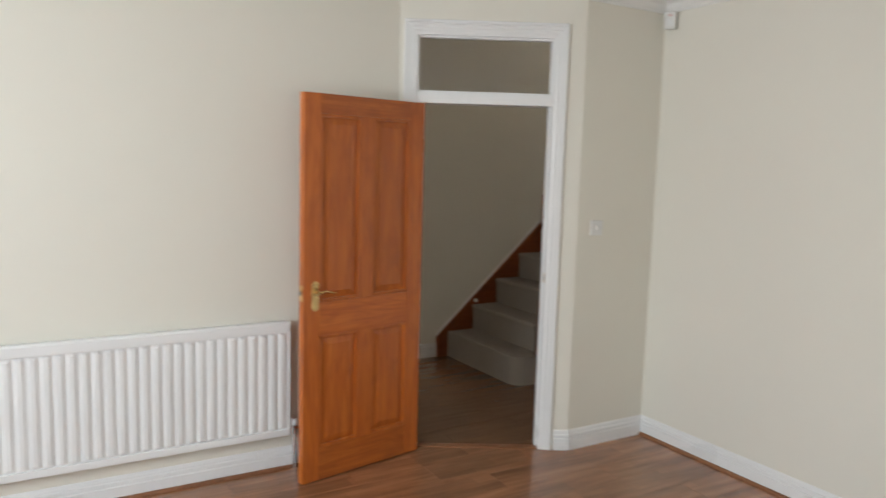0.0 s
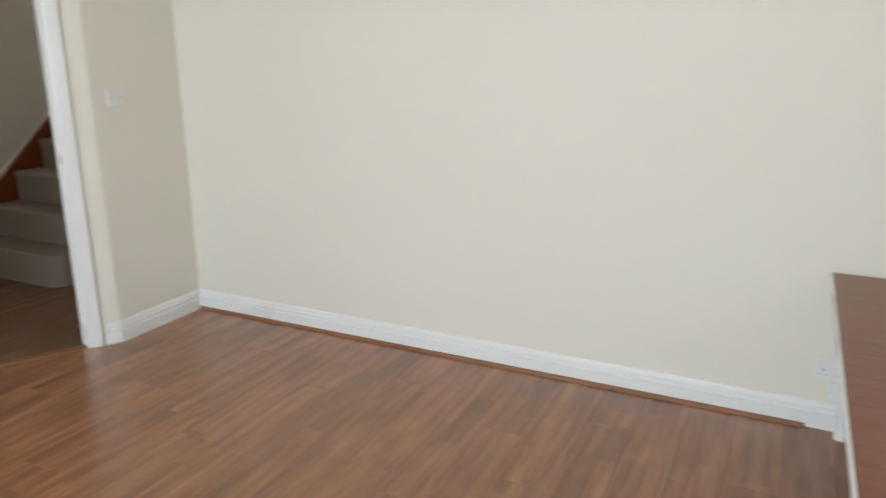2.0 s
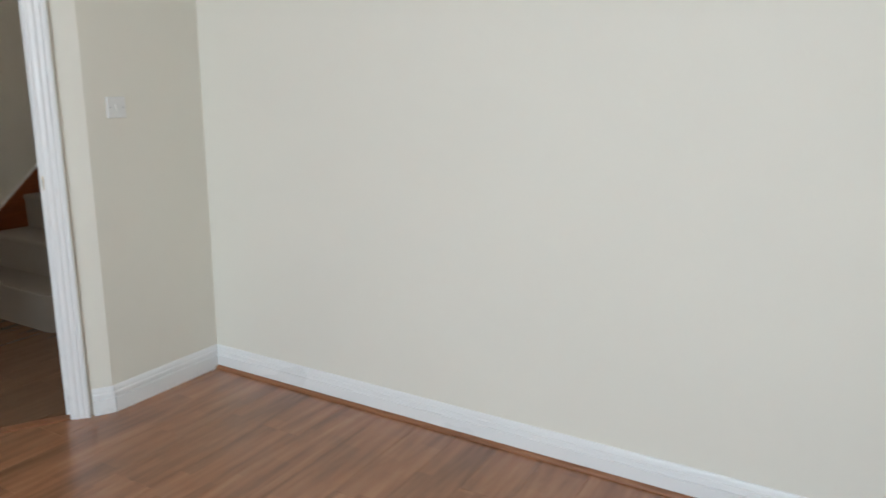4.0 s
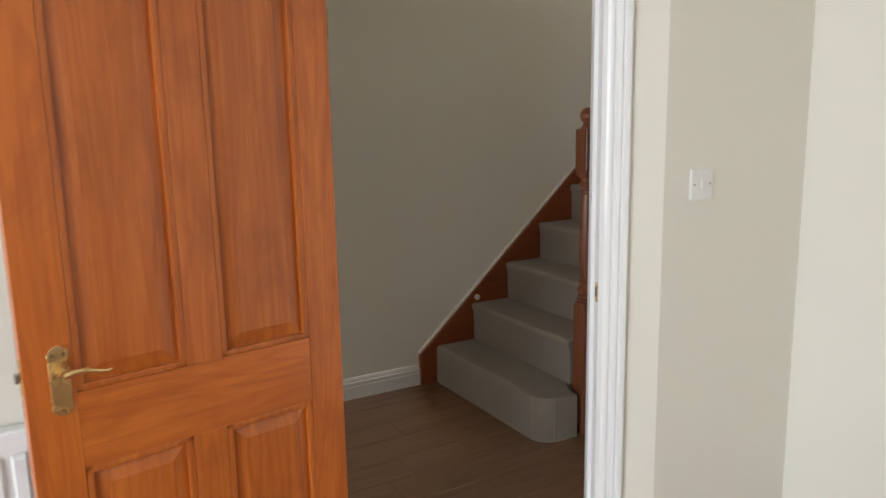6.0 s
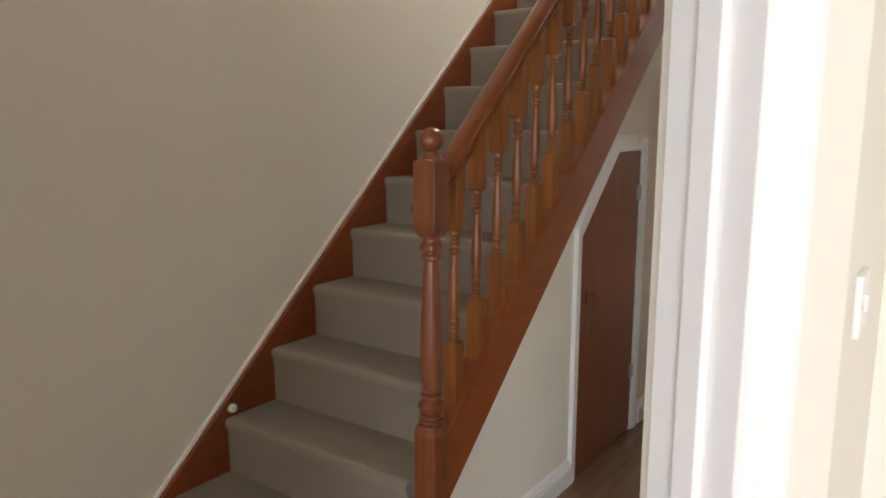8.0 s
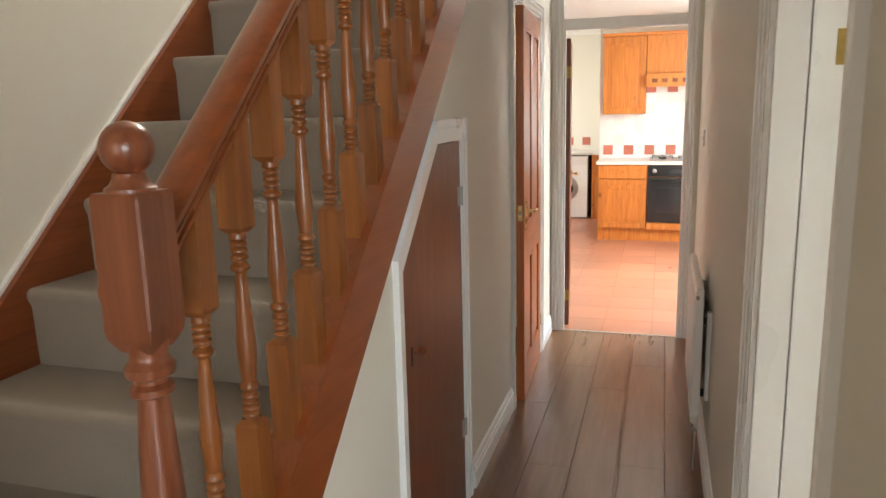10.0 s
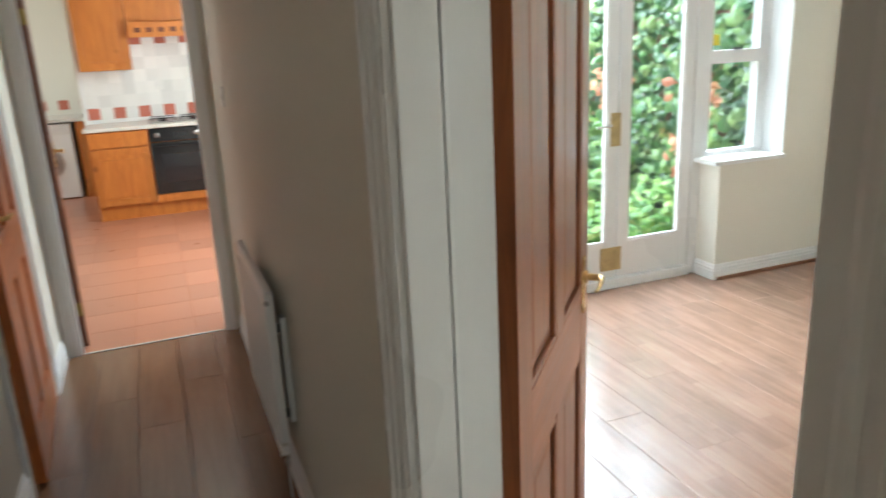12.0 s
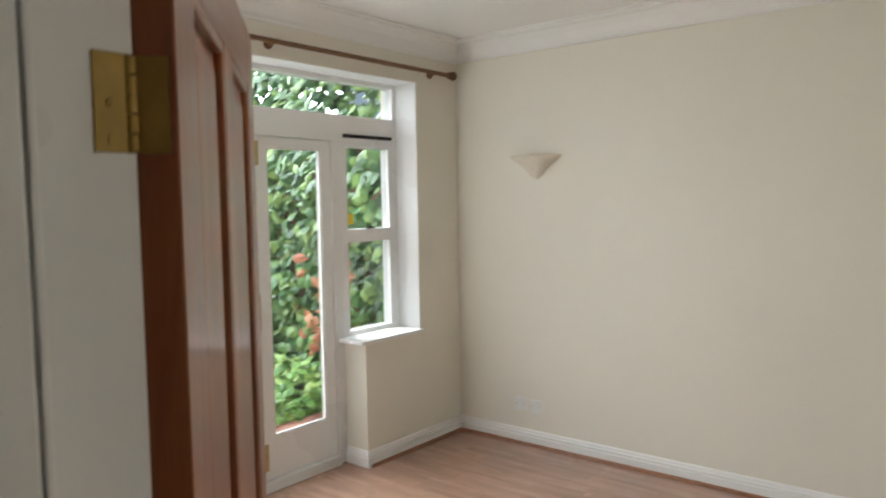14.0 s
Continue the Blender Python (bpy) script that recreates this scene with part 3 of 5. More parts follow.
def butt_hinge(parent, z, t, side):
    """Brass butt hinge at the hinge edge (x = 0); its knuckle on the face side * y."""
    bm = bmesh.new()
    y = side * (t / 2 - 0.002)
    for k in range(5):
        lathe(bm, [(0.0047, 0), (0.0054, 0.0008), (0.0054, 0.0138), (0.0047, 0.0146)], 12, (-0.0055, y, z - 0.038 + 0.0152 * k))
    h = part("hinge", bm, AGED, parent, "brass butt hinge with screws", True)
    bm = boxed(-0.0025, 0.0, -t / 2 + 0.006, t / 2, z - 0.038, z + 0.038)
    part("hinge_plate", bm, AGED, h)
    bm = bmesh.new()
    for k in (-0.028, 0, 0.028):
        tube(bm, (-0.0024, 0.002, z + k), (-0.0032, 0.002, z + k), 0.0035, 10)
    part("screw", bm, AGED, h)


def panel_door(name, label, at, turn, w, h, t=0.04, handle_side=(1, -1), upright=None, level=None, hinge_side=1, hinges=(0.22, 1.76), z0=0.008, split=0.84, handle_z=1.018):
    upright, level = upright or PINE_V, level or PINE_H
    d = thing(name, label, "door", (at[0], at[1], z0), turn)
    st, mu, tr, br, lr = 0.098, 0.085, 0.098, 0.175, 0.175
    z_l0, z_l1 = split - lr / 2, split + lr / 2
    part("stile", boxed(0, st, -t / 2, t / 2, 0, h, bevel=0.002), upright, d)
    part("stile", boxed(w - st, w, -t / 2, t / 2, 0, h, bevel=0.002), upright, d)
    for a, b in ((h - tr, h), (z_l0, z_l1), (0, br)):
        part("rail", boxed(st, w - st, -t / 2 + 0.0004, t / 2 - 0.0004, a, b, bevel=0.0012), level, d)
    xm0, xm1 = w / 2 - mu / 2, w / 2 + mu / 2
    for a, b in ((z_l1, h - tr), (br, z_l0)):
        part("muntin", boxed(xm0, xm1, -t / 2 + 0.0006, t / 2 - 0.0006, a, b, bevel=0.0012), upright, d)
        for x0, x1 in ((st, xm0), (xm1, w - st)):
            part("panel", raised_panel(bmesh.new(), x0, x1, a, b, t), upright, d)
    for s in handle_side:
        lever_handle(d, w - 0.068, handle_z, t, s, -1)
    part("latch_plate", boxed(w - 0.0005, w + 0.0018, -0.011, 0.011, handle_z - 0.045, handle_z + 0.035), BRASS, d, "brass latch plate")
    part("latch", boxed(w + 0.0018, w + 0.012, -0.006, 0.006, handle_z - 0.014, handle_z + 0.006, bevel=0.002), STEEL, d, "steel spring latch")
    for z in hinges:
        butt_hinge(d, z, t, hinge_side)
    return d


ARCH = [(0, 0), (0.004, 0.0), (0.017, 0.0), (0.021, 0.004), (0.021, 0.015), (0.0135, 0.019), (0.0135, 0.023), (0.0175, 0.027), (0.0155, 0.036), (0.010, 0.040), (0.010, 0.045), (0.0125, 0.049), (0.0115, 0.057), (0.008, 0.064), (0.0, 0.066)]


def architrave(parent, face_o, along, out, s0, s1, top, label=""):
    """Three mitred mouldings round an opening. face_o: origin on the wall face, along: direction in plan, out: from the wall."""
    along, out = Vector((*along, 0)), Vector((*out, 0))
    o = Vector((*face_o, 0))
    W = ARCH[-1][1]
    def leg(sx, sgn):
        bm = bmesh.new()
        lo, hi = [], []
        for dep, wid in ARCH:
            off = W - wid
            p = o + along * (sx + sgn * off) + out * dep
            lo.append(bm.verts.new(p))
            hi.append(bm.verts.new(p + Vector((0, 0, top + off))))
        n = len(ARCH)
        bm.faces.new(lo)
        bm.faces.new(hi[::-1])
        for i in range(n):
            bm.faces.new((lo[i], hi[i], hi[(i + 1) % n], lo[(i + 1) % n]))
        part("architrave", bm, GLOSS, parent, label)
    leg(s0, -1)
    leg(s1, 1)
    bm = bmesh.new()
    lo, hi = [], []
    for dep, wid in ARCH:
        off = W - wid
        lo.append(bm.verts.new(o + along * (s0 - off) + out * dep + Vector((0, 0, top + off))))
        hi.append(bm.verts.new(o + along * (s1 + off) + out * dep + Vector((0, 0, top + off))))
    n = len(ARCH)
    bm.faces.new(lo)
    bm.faces.new(hi[::-1])
    for i in range(n):
        bm.faces.new((lo[i], hi[i], hi[(i + 1) % n], lo[(i + 1) % n]))
    part("architrave", bm, GLOSS, parent, label)


def obox(o, along, out, s0, s1, d0, d1, z0, z1):
    bm = bmesh.new()
    o, along, out = Vector(o), Vector(along), Vector(out)
    pts = [o + along * a + out * b for a, b in ((s0, d0), (s1, d0), (s1, d1), (s0, d1))]
    return prism(bm, [tuple(p) for p in pts], "z", z0, z1)


def living_door():
    f = thing("door_1", "white moulded door frame with a glazed light above", "door frame", kind="structure")
    out = -DIAG_N
    s0, s1 = 0.177, 0.94
    for a, b in ((s0 - 0.03, s0), (s1, s1 + 0.03)):
        part("lining", obox(DIAG_A, DIAG_D, DIAG_N, a, b, -0.006, 0.136, 0, 2.385), GLOSS, f)
    part("lining", obox(DIAG_A, DIAG_D, DIAG_N, s0 - 0.03, s1 + 0.03, -0.006, 0.136, 2.385, 2.415), GLOSS, f)
    part("transom", obox(DIAG_A, DIAG_D, DIAG_N, s0, s1, 0.0, 0.13, 2.012, 2.07), GLOSS, f)
    for a, b in ((s0, s0 + 0.012), (s1 - 0.012, s1)):
        part("door_stop", obox(DIAG_A, DIAG_D, DIAG_N, a, b, 0.045, 0.08, 0, 2.012), GLOSS, f)
        part("glazing_bead", obox(DIAG_A, DIAG_D, DIAG_N, a, b, 0.02, 0.05, 2.07, 2.385), GLOSS, f)
    for a, b in ((2.07, 2.082), (2.373, 2.385)):
        part("glazing_bead", obox(DIAG_A, DIAG_D, DIAG_N, s0, s1, 0.021, 0.049, a, b), GLOSS, f)
    p = part("pane", obox(DIAG_A, DIAG_D, DIAG_N, s0, s1, 0.055, 0.059, 2.07, 2.385), GLASS, f, "clear glass pane")
    p.visible_shadow = False
    architrave(f, DIAG_A, DIAG_D, out, s0 - 0.012, s1 + 0.012, 2.40)
    architrave(f, DIAG_A + DIAG_N * 0.13, DIAG_D, DIAG_N, s0 - 0.012, s1 + 0.012, 2.40)
    k = part("strike_plate", obox(DIAG_A, DIAG_D, DIAG_N, s0, s0 + 0.0025, -0.001, 0.022, 1.005, 1.058), BRASS, f, "brass strike plate with a dark latch hole")
    # no real recess: a dark chip carries the hole's shade
    part("latch_hole", obox(DIAG_A, DIAG_D, DIAG_N, s0 + 0.0026, s0 + 0.0034, 0.008, 0.019, 1.018, 1.045), DARKGAP, k)
    part("threshold", obox(DIAG_A, DIAG_D, DIAG_N, s0, s1, 0.0, 0.05, 0.0, 0.006), BEAD, f, "worn brown wooden threshold strip")
    hinge = DIAG_A + DIAG_D * 0.907 + out * 0.045
    free = Vector((1.911, -2.032))
    turn = math.degrees(math.atan2(free.y - hinge.y, free.x - hinge.x))
    panel_door("panel_door", "orange stained four-panel pine door standing wide open", hinge, turn, (free - hinge).length, 1.995, handle_side=(1, -1), hinge_side=-1, split=0.86, handle_z=1.004)


def dining_door():
    f = thing("door_2", "white moulded door frame with deep lining", "door frame", kind="structure")
    x0, x1 = HALL_X1 - 0.006, DIN_X0 + 0.004
    part("lining", boxed(x0, x1, DOOR_Y0 - 0.03, DOOR_Y0, 0, 1.91), GLOSS, f)
    part("lining", boxed(x0, x1, DOOR_Y1, DOOR_Y1 + 0.03, 0, 1.91), GLOSS, f)
    part("lining", boxed(x0, x1, DOOR_Y0 - 0.03, DOOR_Y1 + 0.03, 1.91, 1.94), GLOSS, f)
    for a, b in ((DOOR_Y0, DOOR_Y0 + 0.017), (DOOR_Y1 - 0.017, DOOR_Y1)):
        part("door_stop", boxed(x0 + 0.012, x0 + 0.081, a, b, 0, 1.91, bevel=0.003), GLOSS, f)
        # added strip: the gap beside it makes the stop's dark shadow line
        part("stop_bead", boxed(x0 + 0.0845, x0 + 0.0905, a + 0.001, b - 0.001, 0, 1.91, bevel=0.0015), GLOSS, f)
    part("door_stop", boxed(x0 + 0.012, x0 + 0.088, DOOR_Y0, DOOR_Y1, 1.894, 1.91, bevel=0.004), GLOSS, f)
    architrave(f, (HALL_X1, 0), (0, 1), (-1, 0), DOOR_Y0 - 0.014, DOOR_Y1 + 0.014, 1.924)
    architrave(f, (DIN_X0, 0), (0, 1), (1, 0), DOOR_Y0 - 0.014, DOOR_Y1 + 0.014, 1.924)
    for z in (0.233, 1.673):
        bm = boxed(x1 - 0.033, x1 - 0.003, DOOR_Y1 - 0.002, DOOR_Y1 + 0.001, z - 0.038, z + 0.038)
        hp = part("hinge_plate", bm, AGED, f, "brass hinge plate with three screws")
        bm = bmesh.new()
        for k in (-0.028, 0, 0.028):
            tube(bm, (x1 - 0.02, DOOR_Y1 - 0.0015, z + k), (x1 - 0.02, DOOR_Y1 - 0.0028, z + k), 0.0035, 10)
        part("screw", bm, AGED, hp)
    panel_door("panel_door", "brown stained four-panel pine door opened into the room", (DIN_X0 + 0.0172, DOOR_Y1 - 0.0065), 48.8, 0.765, 1.885, t=0.036, upright=BROWN_V, level=BROWN_H, hinge_side=1, hinges=(0.225, 1.665), handle_z=0.955)


def kitchen_doorway():
    f = thing("door_3", "white painted door frame with a light above", "door frame", kind="structure")
    a, b = 1.06, 1.855
    for p, q in ((a - 0.03, a), (b, b + 0.03)):
        part("lining", boxed(p, q, KIT_Y0 - 0.006, 4.466, 0, 2.47), GLOSS, f)
    part("lining", boxed(a - 0.03, b + 0.03, KIT_Y0 - 0.006, 4.466, 2.47, 2.5), GLOSS, f)
    part("transom", boxed(a, b, KIT_Y0 + 0.0, 4.46, 2.03, 2.10, bevel=0.004), GLOSS, f)
    p = part("pane", boxed(a, b, 4.405, 4.409, 2.10, 2.47), GLASS, f, "clear glass pane")
    p.visible_shadow = False
    for x0, x1 in ((a, a + 0.012), (b - 0.012, b)):
        part("door_stop", boxed(x0, x1, 4.39, 4.42, 0, 2.03), GLOSS, f)
    part("threshold", boxed(a, b, 4.374, 4.388, 0.0005, 0.004, bevel=0.001), WORKTOP, f, "pale threshold strip between boards and tiles")
    architrave(f, (0, KIT_Y0), (1, 0), (0, -1), a - 0.014, b - 0.03, 2.486)
    panel_door("panel_door", "brown four-panel kitchen door folded back", (a + 0.015, 4.478), 96, 0.76, 1.98, upright=DARK_V, level=DARK_V, hinge_side=-1)


def cupboard_doors():
    # low door under the slope of the stairs
    x = UND_X - 0.03
    f = thing("door_4", "white moulded frame following the stair slope", "door frame", kind="structure")
    pts_in = [(1.36, 0.0), (1.36, 1.10), (1.735, 1.446), (2.025, 1.446), (2.025, 0.0)]
    pts_out = [(1.30, 0.0), (1.30, 1.145), (1.71, 1.524), (2.09, 1.524), (2.09, 0.0)]
    for i in range(4):
        for dep, k0, k1 in ((0.010, 0.0, 1.0), (0.015, 0.28, 0.62), (0.019, 0.68, 0.97)):
            bm = bmesh.new()
            lerp = lambda j, k: (pts_in[j][0] + (pts_out[j][0] - pts_in[j][0]) * k, pts_in[j][1] + (pts_out[j][1] - pts_in[j][1]) * k)
            prism(bm, [lerp(i, k0), lerp(i + 1, k0), lerp(i + 1, k1), lerp(i, k1)], "x", (UND_X - 0.068 if dep == 0.010 else UND_X), UND_X - 0.004 + dep)
            part("architrave", bm, GLOSS, f)
    d = thing("cupboard_door", "dark brown wooden cupboard door with a sloping top", "door", (x, 0, 0))
    bm = prism(bmesh.new(), [(1.365, 0.012), (2.02, 0.012), (2.02, 1.441), (1.737, 1.441), (1.365, 1.096)], "x", 0.0, 0.03)
    part("leaf", bm, DARK_V, d)
    for z in (0.325, 1.24):
        hb = part("hinge", tube(bmesh.new(), (0.034, 2.022, z - 0.035), (0.034, 2.022, z + 0.035), 0.006), STEEL, d, "dark steel hinge", True)
        part("hinge_plate", boxed(0.0295, 0.032, 1.985, 2.02, z - 0.035, z + 0.035), STEEL, hb)
    bm = bmesh.new()
    lathe(bm, [(0.012, 0), (0.009, 0.008), (0.008, 0.014), (0.015, 0.022), (0.017, 0.03), (0.012, 0.037), (0.003, 0.04)], 16)
    bmesh.ops.rotate(bm, verts=bm.verts, cent=(0, 0, 0), matrix=Matrix.Rotation(radians(90), 3, "Y"))
    bmesh.ops.translate(bm, verts=bm.verts, vec=(0.03, 1.46, 0.83))
    part("knob", bm, DARK_V, d, "small dark turned knob", True)
    part("keyhole", boxed(0.0295, 0.0315, 1.424, 1.434, 0.79, 0.85), DARKGAP, d, "dark narrow keyhole plate")
    # tall panelled cupboard further along
    f = thing("door_5", "white moulded door frame in the passage", "door frame", kind="structure")
    for a, b in ((3.03, 3.055), (3.855, 3.88)):
        part("lining", boxed(UND_X - 0.075, UND_X + 0.0, a, b, 0, 2.055), GLOSS, f)
    part("lining", boxed(UND_X - 0.075, UND_X + 0.0, 3.03, 3.88, 2.055, 2.08), GLOSS, f)
    architrave(f, (UND_X - 0.004, 0), (0, 1), (1, 0), 3.042, 3.868, 2.068)
    panel_door("panel_door", "brown four-panel door standing slightly ajar", (UND_X - 0.012, 3.85), -87.0, 0.79, 2.03, upright=PINE_V, level=PINE_H, hinge_side=1)


# ---- stairs ----
def turned(length, sq, low, high):
    """Profile of a turned stem between two square blocks, from z = low to high."""
    n = high - low
    r = sq * 0.5
    def rings(z, count):
        out = []
        for k in range(count):
            out += [(r * 0.5, z + k * 0.0125), (r * 0.7, z + k * 0.0125 + 0.0035), (r * 0.72, z + k * 0.0125 + 0.006), (r * 0.68, z + k * 0.0125 + 0.009)]
        return out
    pts = [(r * 0.74, 0)] + rings(0.008, 4) + [(r * 0.5, 0.06), (r * 0.8, 0.069), (r * 0.8, 0.074), (r * 0.56, 0.082)]
    stem = [(r * (0.56 + 0.24 * math.sin(min(1, k / 6) * math.pi / 2) - 0.36 * max(0, (k - 6) / 12)), 0.082 + (n - 0.164) * k / 18) for k in range(1, 19)]
    top = [(r * 0.46, n - 0.081), (r * 0.8, n - 0.074), (r * 0.8, n - 0.069), (r * 0.5, n - 0.06)] + rings(n - 0.058, 4) + [(r * 0.74, n)]
    return [(a, low + b) for a, b in pts + stem + top]


def block(bm, s, z0, z1, chamfer=0.0):
    """Square block with a waisted end where it meets the turning."""
    h = s / 2
    return box(bm, -h, h, -h, h, z0, z1, bevel=chamfer)


def square_turn(bm, profile):
    """Square block whose half width follows the profile (half width, z)."""
    rings = [[bm.verts.new((a * h, b * h, z)) for a, b in ((-1, -1), (1, -1), (1, 1), (-1, 1))] for h, z in profile]
    for p, q in zip(rings, rings[1:]):
        for i in range(4):
            bm.faces.new((p[i], p[(i + 1) % 4], q[(i + 1) % 4], q[i]))
    bm.faces.new(rings[0][::-1])
    bm.faces.new(rings[-1])
    bmesh.ops.bevel(bm, geom=[e for e in bm.edges if abs(e.verts[0].co.z - e.verts[1].co.z) > 0.02], offset=0.003, segments=1, affect="EDGES")
    return bm


def balusters(stairs):
    spacing = 0.1335
    sq = 0.048
    y = 0.459
    top = 0.79
    base = None
    while y < 2.95:
        if base is None:
            bm = bmesh.new()
            slope = RISE / GOING * sq / 2
            def skew(z0, z1, cut0, cut1):
                h = sq / 2
                vs = []
                for z, cut in ((z0, cut0), (z1, cut1)):
                    vs.append([bm.verts.new((px, py, z + (py / h * slope if cut else 0))) for px, py in ((-h, -h), (h, -h), (h, h), (-h, h))])
                bm.faces.new(vs[0][::-1])
                bm.faces.new(vs[1])
                for i in range(4):
                    bm.faces.new((vs[0][i], vs[0][(i + 1) % 4], vs[1][(i + 1) % 4], vs[1][i]))
            skew(0.0, 0.198, True, False)
            skew(0.584, top, False, True)
            for z0, z1 in ((0.198, 0.209), (0.584, 0.573)):
                h = sq / 2
                lo = [bm.verts.new((a * h, b * h, z0)) for a, b in ((-1, -1), (1, -1), (1, 1), (-1, 1))]
                hi = [bm.verts.new((a * h * 0.62, b * h * 0.62, z1)) for a, b in ((-1, -1), (1, -1), (1, 1), (-1, 1))]
                for i in range(4):
                    bm.faces.new((lo[i], lo[(i + 1) % 4], hi[(i + 1) % 4], hi[i]))
            lathe(bm, turned(0, sq, 0.204, 0.579), 16)
            base = part("baluster", bm, BAL, stairs, smooth=True)
            base.location = (UND_X - 0.035, y, nose(y) + 0.008)
        else:
            ob = base.copy()
            scene.collection.objects.link(ob)
            ob.location = (UND_X - 0.035, y, nose(y) + 0.008)
        y += spacing


def stairs():
    s = thing("staircase", "carpeted staircase with reddish turned balustrade", "stairs")
    n = 13
    x0, x1 = 0.032, UND_X - 0.062
    for k in range(1, n + 1):
        yk, zk = NOSE0 + (k - 1) * GOING, k * RISE
        bm = bmesh.new()
        if k == 1:
            # rounded end round the foot of the newel
            r = 0.11
            out = [(x0, yk + GOING + 0.03), (x0, yk)]
            cx, cy = UND_X - 0.05, yk + r
            for j in range(13):
                a = -math.pi / 2 + j / 12 * math.pi / 2
                out.append((cx + r * math.cos(a) * 0.95, cy + r * math.sin(a)))
            out.append((cx + r * 0.95, yk + GOING * 0.85))
            out.append((x1, yk + GOING * 0.86))
            out.append((x1, yk + GOING + 0.03))
            prism(bm, out, "z", 0.0, zk)
            edges = [e for e in bm.edges if all(v.co.z > zk - 1e-4 for v in e.verts) and max(v.co.y for v in e.verts) < yk + GOING * 0.9]
            bmesh.ops.bevel(bm, geom=edges, offset=0.02, segments=4, affect="EDGES", profile=0.5)
            part("step", bm, CARPET, s, "bottom step with a rounded carpeted end", True)
            continue
        z_b = zk - RISE
        prof = [(yk + 0.014, z_b - 0.004), (yk + 0.011, zk - 0.05), (yk + 0.004, zk - 0.038), (yk - 0.001, zk - 0.024), (yk + 0.001, zk - 0.01), (yk + 0.009, zk - 0.002), (yk + 0.02, zk), (yk + GOING + 0.035, zk), (yk + GOING + 0.035, z_b - 0.004)]
        prism(bm, prof, "x", x0, x1)
        part("step", bm, CARPET, s, "carpeted step", True)
    yN = NOSE0 + n * GOING
    # strings
    def string_pts(up, down, ya, yb):
        return [(ya, max(0, nose(ya) - down)), (yb, nose(yb) - down), (yb, nose(yb) + up), (ya, nose(ya) + up)]
    w = [(-0.118, 0.0), (0.09, 0.0), (yN, nose(yN) - 0.29), (yN, nose(yN) + 0.055), (-0.118, nose(-0.118) + 0.055)]
    part("wall_string", prism(bmesh.new(), w, "x", 0.001, 0.034), STRING, s, "dark reddish wall string")
    cap = [(-0.118, nose(-0.118) + 0.055), (yN, nose(yN) + 0.055), (yN, nose(yN) + 0.068), (-0.118, nose(-0.118) + 0.068)]
    part("string_cap", prism(bmesh.new(), cap, "x", 0.0, 0.016), GLOSS, s, "thin white painted edge above the string")
    part("outer_string", prism(bmesh.new(), string_pts(0.005, 0.228, 0.295, 3.0), "x", UND_X - 0.06, UND_X + 0.006), STRING, s, "broad reddish outer string")
    cap = string_pts(0.02, -0.005, 0.30, 3.0)
    part("string_capping", prism(bmesh.new(), cap, "x", UND_X - 0.066, UND_X + 0.011), STRING, s)
    # handrail, rounded over a moulded body
    bm = bmesh.new()
    half = [(0.022, 0.0), (0.026, 0.003), (0.026, 0.010), (0.016, 0.0125), (0.016, 0.017), (0.028, 0.020), (0.028, 0.026), (0.020, 0.0285), (0.020, 0.033), (0.035, 0.037), (0.037, 0.048), (0.031, 0.058), (0.016, 0.066)]
    prof = half + [(0, 0.068)] + [(-a, b) for a, b in half[::-1]]
    lo = [bm.verts.new((UND_X - 0.035 + a, 0.275, nose(0.275) + 0.770 + b * 1.35)) for a, b in prof]
    hi = [bm.verts.new((UND_X - 0.035 + a, 3.0, nose(3.0) + 0.770 + b * 1.35)) for a, b in prof]
    bm.faces.new(lo)
    bm.faces.new(hi[::-1])
    for i in range(len(prof)):
        bm.faces.new((lo[i], hi[i], hi[(i + 1) % len(prof)], lo[(i + 1) % len(prof)]))
    part("handrail", bm, STRING, s, "moulded reddish-brown handrail", True)
    balusters(s)
    # newel post
    nw = 0.079
    px, py = UND_X + 0.012, 0.268
    bm = square_turn(bmesh.new(), [(nw * 0.5, 0.0), (nw * 0.5, 0.61), (nw * 0.47, 0.63), (nw * 0.38, 0.65), (nw * 0.30, 0.657)])
    post = part("newel_post", bm, NEWEL, s, "turned newel post with a ball cap")
    post.location = (px, py, 0)
    def sub(name, bm, label=""):
        o = part(name, bm, NEWEL, post, label, True)
        return o
    shaft = [(0.5, 0.626), (0.42, 0.634), (0.42, 0.639), (0.52, 0.643), (0.52, 0.650), (0.40, 0.654), (0.50, 0.659), (0.50, 0.666), (0.38, 0.670), (0.46, 0.674), (0.46, 0.680), (0.36, 0.684),
             (0.44, 0.692), (0.53, 0.704), (0.53, 0.712), (0.42, 0.722), (0.32, 0.730), (0.32, 0.736), (0.45, 0.741), (0.45, 0.748), (0.34, 0.752), (0.42, 0.757), (0.42, 0.763), (0.33, 0.770), (0.40, 0.82), (0.44, 0.89),
             (0.42, 0.97), (0.37, 1.06), (0.31, 1.14), (0.29, 1.165), (0.40, 1.171), (0.40, 1.181), (0.30, 1.187), (0.30, 1.193), (0.44, 1.199), (0.46, 1.212), (0.36, 1.222), (0.34, 1.230), (0.44, 1.256), (0.5, 1.272)]
    sub("turned_shaft", lathe(bmesh.new(), [(nw * a, z) for a, z in shaft], 24))
    bm = square_turn(bmesh.new(), [(nw * 0.30, 1.236), (nw * 0.36, 1.243), (nw * 0.46, 1.258), (nw * 0.5, 1.278), (nw * 0.5, 1.455), (nw * 0.45, 1.463)])
